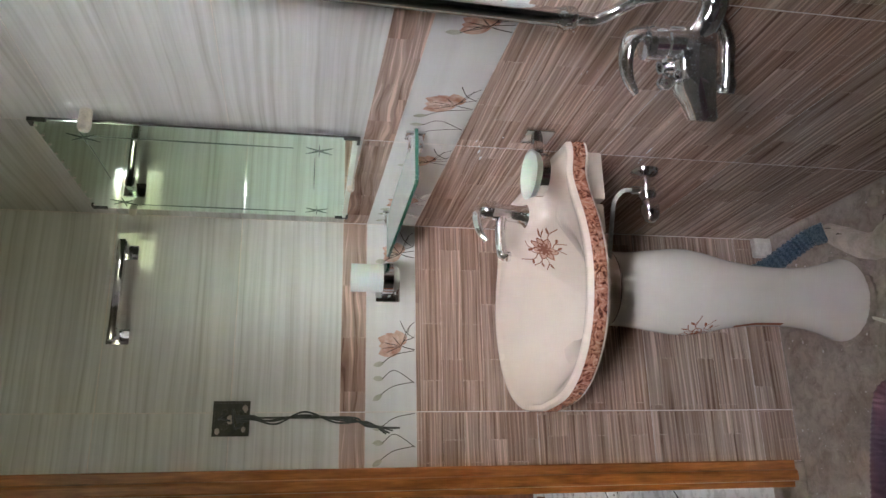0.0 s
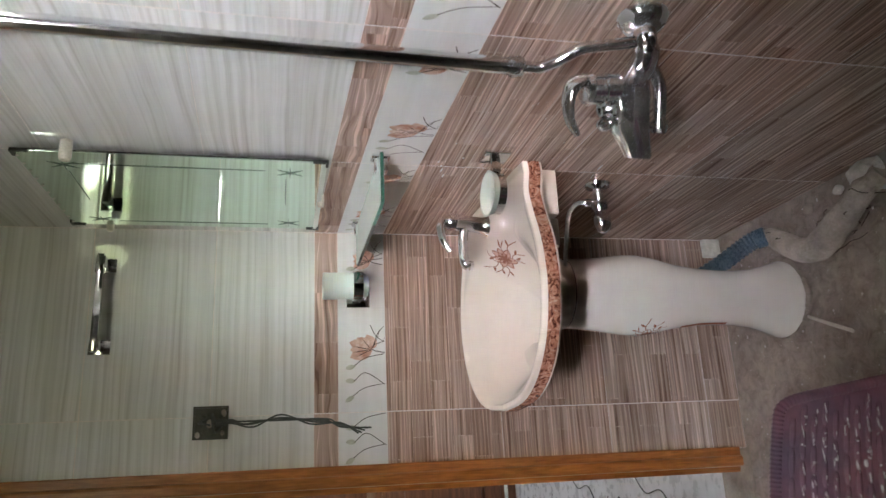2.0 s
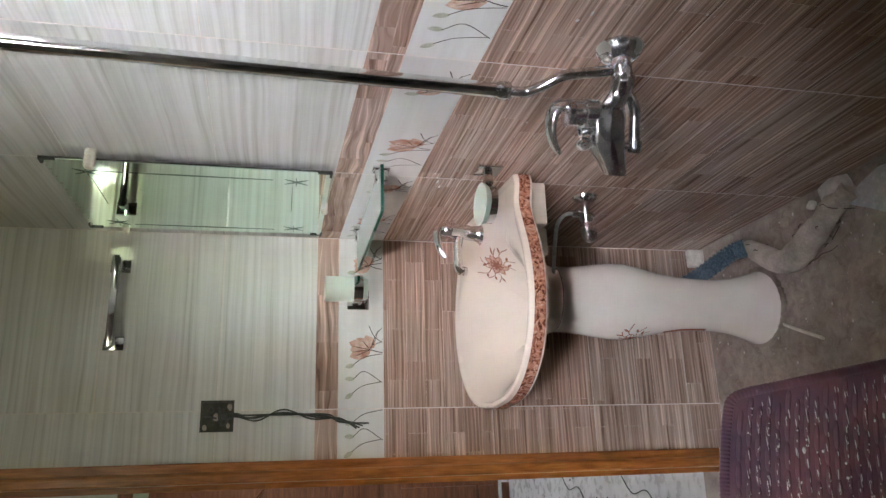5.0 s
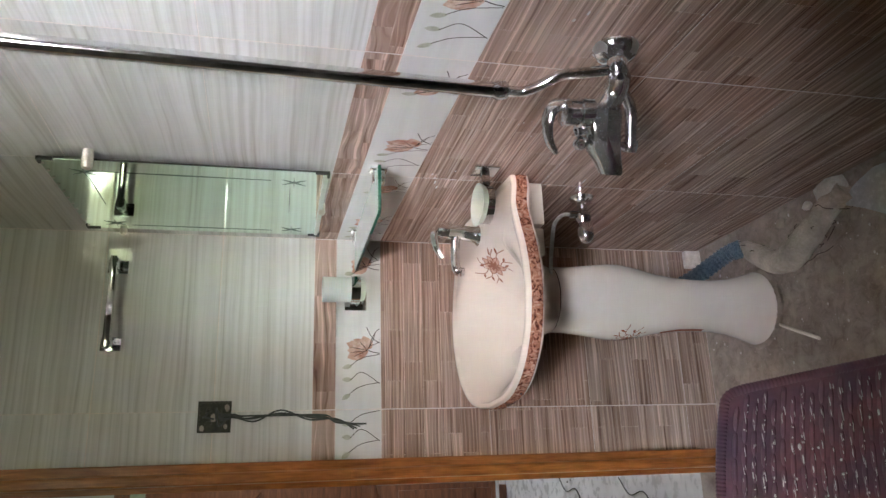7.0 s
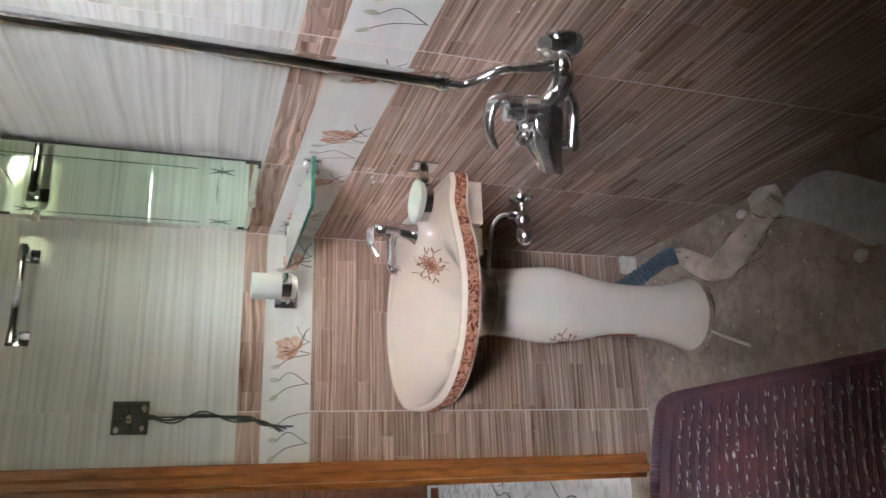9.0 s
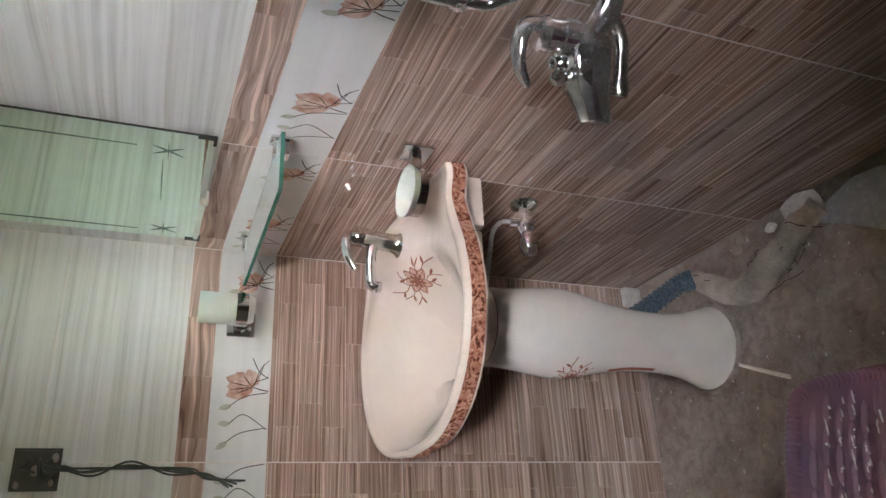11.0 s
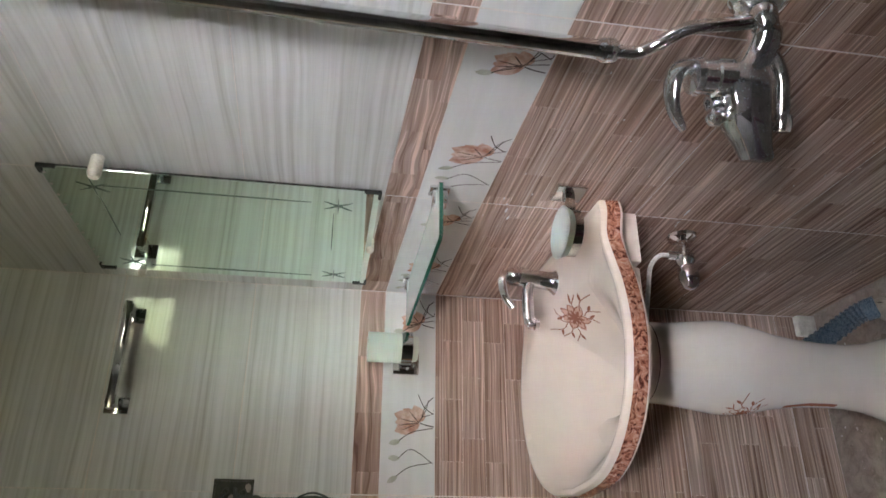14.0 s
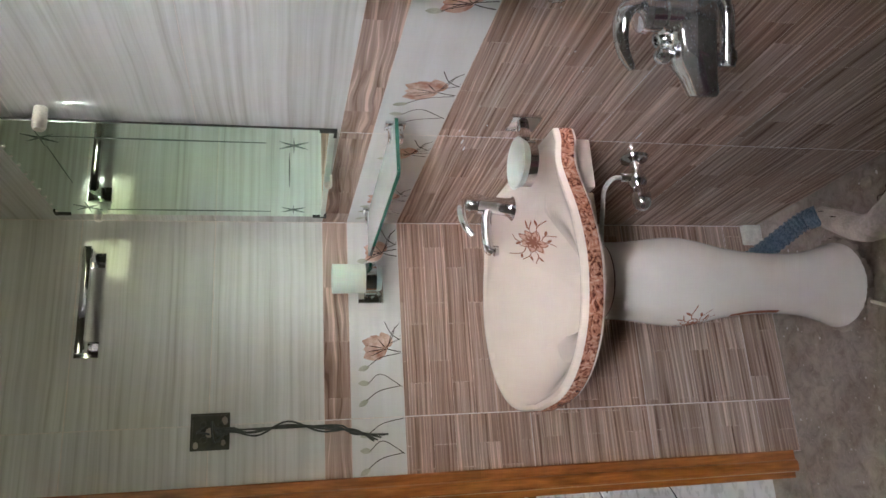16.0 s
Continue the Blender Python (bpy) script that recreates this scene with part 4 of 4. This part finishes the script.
for s, hw, z0, z1 in ((0.055, 0.018, 0.753, 0.800), (0.075, 0.024, 0.750, 0.806), (0.10, 0.026, 0.750, 0.804), (0.13, 0.024, 0.746, 0.795), (0.148, 0.0185, 0.741, 0.781), (0.163, 0.0165, 0.737, 0.772), (0.168, 0.0145, 0.739, 0.769)):
    ring = []
    for k in range(16):
        a = math.tau * k / 16
        c, n = math.cos(a), math.sin(a)
        c, n = math.copysign(abs(c) ** 0.38, c), math.copysign(abs(n) ** 0.38, n)
        ring.append(bm.verts.new(along(s, hw * c, (z0 + z1) / 2 + (z1 - z0) / 2 * n)))
    sect.append(ring)
bridge(bm, sect)
bm.faces.new(sect[0])
bm.faces.new(sect[-1])
part("body", bm, OLD_CHROME, mix)
part("cartridge", turned([(0.0, 0.0), (0.024, 0.0), (0.024, 0.020), (0.021, 0.022), (0.021, 0.038), (0.024, 0.041), (0.022, 0.048), (0.0, 0.052)], along(0.072, 0, 0.798), axis=(-0.05, 0, 1), seg=24), OLD_CHROME, mix)
part("lever", T(curve_points([along(0.058, 0, 0.842), along(0.068, 0, 0.862), along(0.09, 0, 0.869), along(0.118, 0, 0.864), along(0.140, 0, 0.850)], 6), [0.011, 0.013, 0.0145, 0.0155, 0.016, 0.016, 0.016, 0.0155, 0.015, 0.0145, 0.014, 0.0135, 0.013, 0.0125, 0.012, 0.0115, 0.011, 0.0105, 0.010, 0.0095, 0.009, 0.0085, 0.008, 0.007, 0.005], 14, 0.6), OLD_CHROME, mix)
part("diverter_knob", turned([(0.0, 0.0), (0.005, 0.0), (0.005, 0.012), (0.009, 0.014), (0.0115, 0.02), (0.0105, 0.028), (0.005, 0.033), (0.0, 0.034)], along(0.118, 0, 0.790), axis=(-0.15, 0, 1), seg=18), OLD_CHROME, mix)
part("cup_ring", turned([(0.006, 0.0), (0.010, 0.0), (0.010, 0.014), (0.006, 0.014), (0.006, 0.0)], along(0.098, 0.016, 0.800), axis=(-0.3, 0.1, 1), seg=16), OLD_CHROME, mix)
part("lower_spout", T(curve_points([along(0.030, 0, 0.752), along(0.046, 0, 0.738), along(0.066, 0, 0.729), along(0.095, 0, 0.726), along(0.119, 0, 0.724)], 6), 0.0098, 12), OLD_CHROME, mix)
part("hook_end", turned([(0.0, 0.0), (0.012, 0.0), (0.013, 0.01), (0.011, 0.02), (0.0, 0.021)], along(0.110, 0, 0.724), axis=tuple(AX), seg=16), OLD_CHROME, mix)
part("hook_stem", T([along(0.121, 0, 0.724), along(0.121, 0, 0.75)], 0.007, 10), OLD_CHROME, mix)
part("riser_bend", T(curve_points([(-0.036, -1.036, 0.772), (-0.040, -1.031, 0.800), (-0.043, -1.026, 0.830), (-0.046, -1.020, 0.855), (-0.055, -0.998, 0.885), (-0.057, -0.982, 0.905), (-0.057, -0.980, 0.935)], 7), 0.0088, 12), OLD_CHROME, mix, "bent chrome tube")
part("riser_nut", turned([(0.0, 0.0), (0.0135, 0.0), (0.0155, 0.004), (0.0155, 0.018), (0.0125, 0.022), (0.0125, 0.028), (0.0, 0.028)], (-0.057, -0.980, 0.930), seg=12), OLD_CHROME, mix, "hexagonal chrome nut")
part("riser_pipe", T([(-0.057, -0.980, 0.955), (-0.051, -0.985, 1.4), (-0.042, -0.9925, 2.10)], 0.0122, 20), CHROME, mix, "straight chrome riser pipe")
part("riser_bracket", B(((-0.056, -1.007, 2.04), (-0.0005, -0.978, 2.07)), bevel=0.003), CHROME, mix)

# ---------------------------------------------------------------- plastic chair
chair = thing("plastic_chair", (-0.74, -1.42, 0), "maroon plastic chair with a woven back, plaster-splashed", "chair")
LEAN = radians(20)


def back_at(u, v, off=0.0):
    """u across from -1 to 1, v up from 0 to 1 on the backrest."""
    hw = 0.240 - 0.050 * v
    x = -0.740 + u * hw
    top = 0.733 - 0.014 * abs(u) ** 2.0
    z = 0.43 + v * (top - 0.43)
    y = -1.132 - math.tan(LEAN) * (0.722 - z) + 0.02 * (1 - u * u)
    return Vector((x, y - off * math.cos(LEAN), z + off * math.sin(LEAN)))


def sheet(bm, nu, nv, off):
    return [[bm.verts.new(back_at(-1 + 2 * i / nu, j / nv, off)) for i in range(nu + 1)] for j in range(nv + 1)]


bm = bmesh.new()
f, b = sheet(bm, 20, 10, 0.004), sheet(bm, 20, 10, -0.006)
for g in (f, b):
    for j in range(10):
        for i in range(20):
            bm.faces.new((g[j][i], g[j][i + 1], g[j + 1][i + 1], g[j + 1][i]))
edge = lambda g: g[0] + [r[-1] for r in g[1:]] + g[-1][-2::-1] + [r[0] for r in g[-2:0:-1]]
ef, eb = edge(f), edge(b)
for k in range(len(ef)):
    n = (k + 1) % len(ef)
    bm.faces.new((ef[k], ef[n], eb[n], eb[k]))
back = part("backrest", bm, MAROON, chair)
path = curve_points([back_at(1, k / 12) for k in range(12)] + [back_at(0.99, 0.97), back_at(0.96, 0.995)] + [back_at(1 - 2 * k / 24, 1.0) for k in range(1, 24)] + [back_at(-0.96, 0.995), back_at(-0.99, 0.97)] + [back_at(-1, k / 12) for k in range(11, -1, -1)], 5)
path = [p.lerp(q, j / 8) for p, q in zip(path, path[1:]) for j in range(8)] + [path[-1]]
run, wide = 0.0, [0.0064]
for p, q in zip(path, path[1:]):
    run += (q - p).length
    wide.append(0.0064 + 0.0004 * math.sin(math.tau * run / 0.0048))
part("rim", T(path, wide, 10), MAROON, chair)
bm = bmesh.new()
rnd = random.Random(4)
for j in range(26):
    for i in range(13):
        u0 = -0.97 + (i - (0.5 if (j // 1) % 2 else 0.0)) * 0.163
        u1 = min(u0 + 0.155, 0.96)
        u0 = max(u0, -0.96)
        if u1 - u0 < 0.06:
            continue
        v = 0.03 + j * 0.0368
        n = 6
        pts = [back_at(u0 + (u1 - u0) * k / n, v + 0.002 * math.sin(math.pi * k / n), 0.0042) for k in range(n + 1)]
        tube(bm, pts, [0.0016, 0.0032, 0.0036, 0.0036, 0.0036, 0.0032, 0.0016], 6)
part("woven_ribs", bm, MAROON, back, kind="stuff")
bm = bmesh.new()
for k in range(1000):
    u, v = rnd.uniform(-0.93, 0.93), 0.03 + 0.0368 * rnd.randrange(2, 25) + rnd.uniform(-0.004, 0.010)
    s = rnd.choice((0.0003, 0.0004, 0.0005, 0.0005, 0.0006, 0.0011))
    turned([(s, 0.0), (s * 0.8, s * 0.5), (0, s * 0.6)], back_at(u, v, 0.0074), axis=(0, -0.94, 0.34), seg=5, sx=rnd.uniform(2.0, 14.0) if s < 0.0007 else rnd.uniform(0.7, 2.0), sy=rnd.uniform(0.6, 1.2), bm=bm)
for k in range(34):
    s = rnd.uniform(0.0013, 0.0030)
    turned([(s, 0.0), (s * 0.8, s * 0.25), (0, s * 0.3)], back_at(rnd.uniform(-0.9, 0.9), rnd.uniform(0.1, 0.95), 0.0078), axis=(rnd.uniform(-0.2, 0.2), -0.94, 0.34), seg=7, sx=rnd.uniform(0.6, 1.6), sy=rnd.uniform(0.5, 1.1), bm=bm)
part("plaster_splash", bm, CHIP_GLINT, back, "white plaster splashes", kind="stuff", smooth=False)
part("seat", B(((-0.975, -1.66, 0.415), (-0.505, -1.225, 0.440)), bevel=0.011), MAROON, chair)
for x in (-0.955, -0.525):
    for y in (-1.63, -1.255):
        part("leg", T([(x, y, 0.418), (x * 1.0 + (0.015 if x > -0.7 else -0.015), y + (0.02 if y > -1.4 else -0.02), 0.0)], [0.020, 0.015], 10), MAROON, chair)

# ---------------------------------------------------------------- tiles of the two near walls, with the flowered band


def motif(s0, lo, hi):
    """Printed shapes of one decor tile that starts at s0, kept between lo and hi along the wall."""
    petals, buds, stems = [], [], []
    for fx, fz, k in ((0.157, 1.035, 1.0), (0.392, 1.036, 0.8)):
        petals += [petal(s0 + fx, fz, g, l * k, w * 1.35 * k) for g, l, w in ((70, 0.062, 0.012), (88, 0.056, 0.014), (108, 0.060, 0.013), (122, 0.048, 0.009), (50, 0.050, 0.010), (16, 0.042, 0.011), (-6, 0.034, 0.009))]
        stems += stroke([(s0 + fx, fz), (s0 + fx - 0.005, fz - 0.015), (s0 + fx - 0.008, 1.003)], 0.0011)
        stems += stroke([(s0 + fx + 0.012, fz - 0.004), (s0 + fx + 0.022, fz - 0.03), (s0 + fx + 0.03, 1.003)], 0.0008)
        stems += stroke([(s0 + fx - 0.004, fz + 0.006), (s0 + fx + 0.025, fz - 0.012), (s0 + fx + 0.052, fz - 0.020)], 0.0008)
        stems += stroke([(s0 + fx + 0.006, fz - 0.002), (s0 + fx + 0.040, fz - 0.014), (s0 + fx + 0.060, 1.004)], 0.0008)
        stems += stroke([(s0 + fx + 0.020, 1.004), (s0 + fx + 0.036, fz - 0.010), (s0 + fx + 0.064, fz + 0.004)], 0.0009)
        stems += [petal(s0 + fx, fz + 0.002, g, l * k, 0.0010, 4) for g, l in ((79, 0.048), (98, 0.050), (115, 0.044), (40, 0.034))]
    for bx, bz, g in ((0.040, 1.082, 120), (0.078, 1.078, 88), (0.116, 1.078, 104), (0.372, 1.074, 92)):
        buds.append(petal(s0 + bx, bz, g, 0.027, 0.0064))
        stems += stroke([(s0 + bx, bz + 0.004), (s0 + bx + 0.020, bz - 0.026), (s0 + bx + 0.030 if bx != 0.078 else s0 + 0.068, max(1.003, bz - 0.074))], 0.0009)
    clip = lambda group: [p for p in group if all(lo + 0.002 < a < hi - 0.002 and 1.002 < b < 1.120 for a, b in p)]
    return clip(petals), clip(buds), clip(stems)


def lay_tiles(wall, edges, place, sag, motif_starts):
    """Tiles between the edges along a wall; place(s, z, out) gives a point out metres before the tile face; the courses sag by a share of s."""
    for lo, hi in zip(edges, edges[1:]):
        for z0, z1, kind in ROWS:
            bm = bmesh.new()
            g, h = 0.0010, 0.0005
            a, b = place(lo + g, z0 + h, -0.009), place(hi - g, z1 - h, 0.0)
            if kind == "w" and not sag:  # the upper edge falls away gently, as a pressed tile's does
                side = [(z0 + h, -0.009), (z0 + h, -0.0005), (z0 + h + 0.0005, 0.0), (z1 - h - 0.0042, 0.0), (z1 - h, -0.00056), (z1 - h, -0.009)]
                ends = [[bm.verts.new(place(w, z, o)) for z, o in side] for w in (lo + g, hi - g)]
                for k in range(6):
                    bm.faces.new((ends[0][k], ends[0][k - 1], ends[1][k - 1], ends[1][k]))
                bm.faces.new(ends[0])
                bm.faces.new(ends[1][::-1])
            else:
                box(bm, [min(p, q) for p, q in zip(a, b)], [max(p, q) for p, q in zip(a, b)], 0.0005, 1)
            for v in bm.verts:
                v.co.z += sag * v.co.y
            tile = part("tile", bm, FACES[kind], wall, smooth=False)
            if kind != "d":
                continue
            for s0 in motif_starts:
                if s0 < lo - 0.1 or s0 > hi:
                    continue
                for name, shapes, m in zip(("printed_petals", "printed_buds", "printed_stems"), motif(s0, lo, hi), (PETAL, LEAF_PRINT, STEM_PRINT)):
                    if not shapes:
                        continue
                    bm = bmesh.new()
                    for n, sh in enumerate(shapes):
                        bm.faces.new([bm.verts.new(place(p, q, 0.0004 + (0.0002 if m is STEM_PRINT else 0.0) + 0.00002 * (n % 7))) for p, q in sh])
                    for v in bm.verts:
                        v.co.z += sag * v.co.y
                    part(name, bm, m, tile, smooth=False)


lay_tiles(wall_right, [0.0, 0.475, 0.966, 1.441, 1.916, 2.391, 2.75], lambda s, z, o: Vector((-o, -s, z)), 0.028, [0.0, 0.475, 0.966, 1.441, 1.916])
lay_tiles(wall_back, [-0.60, -0.4705, 0.0], lambda s, z, o: Vector((s, -o, z)), 0.0, [-0.62, -0.4705])
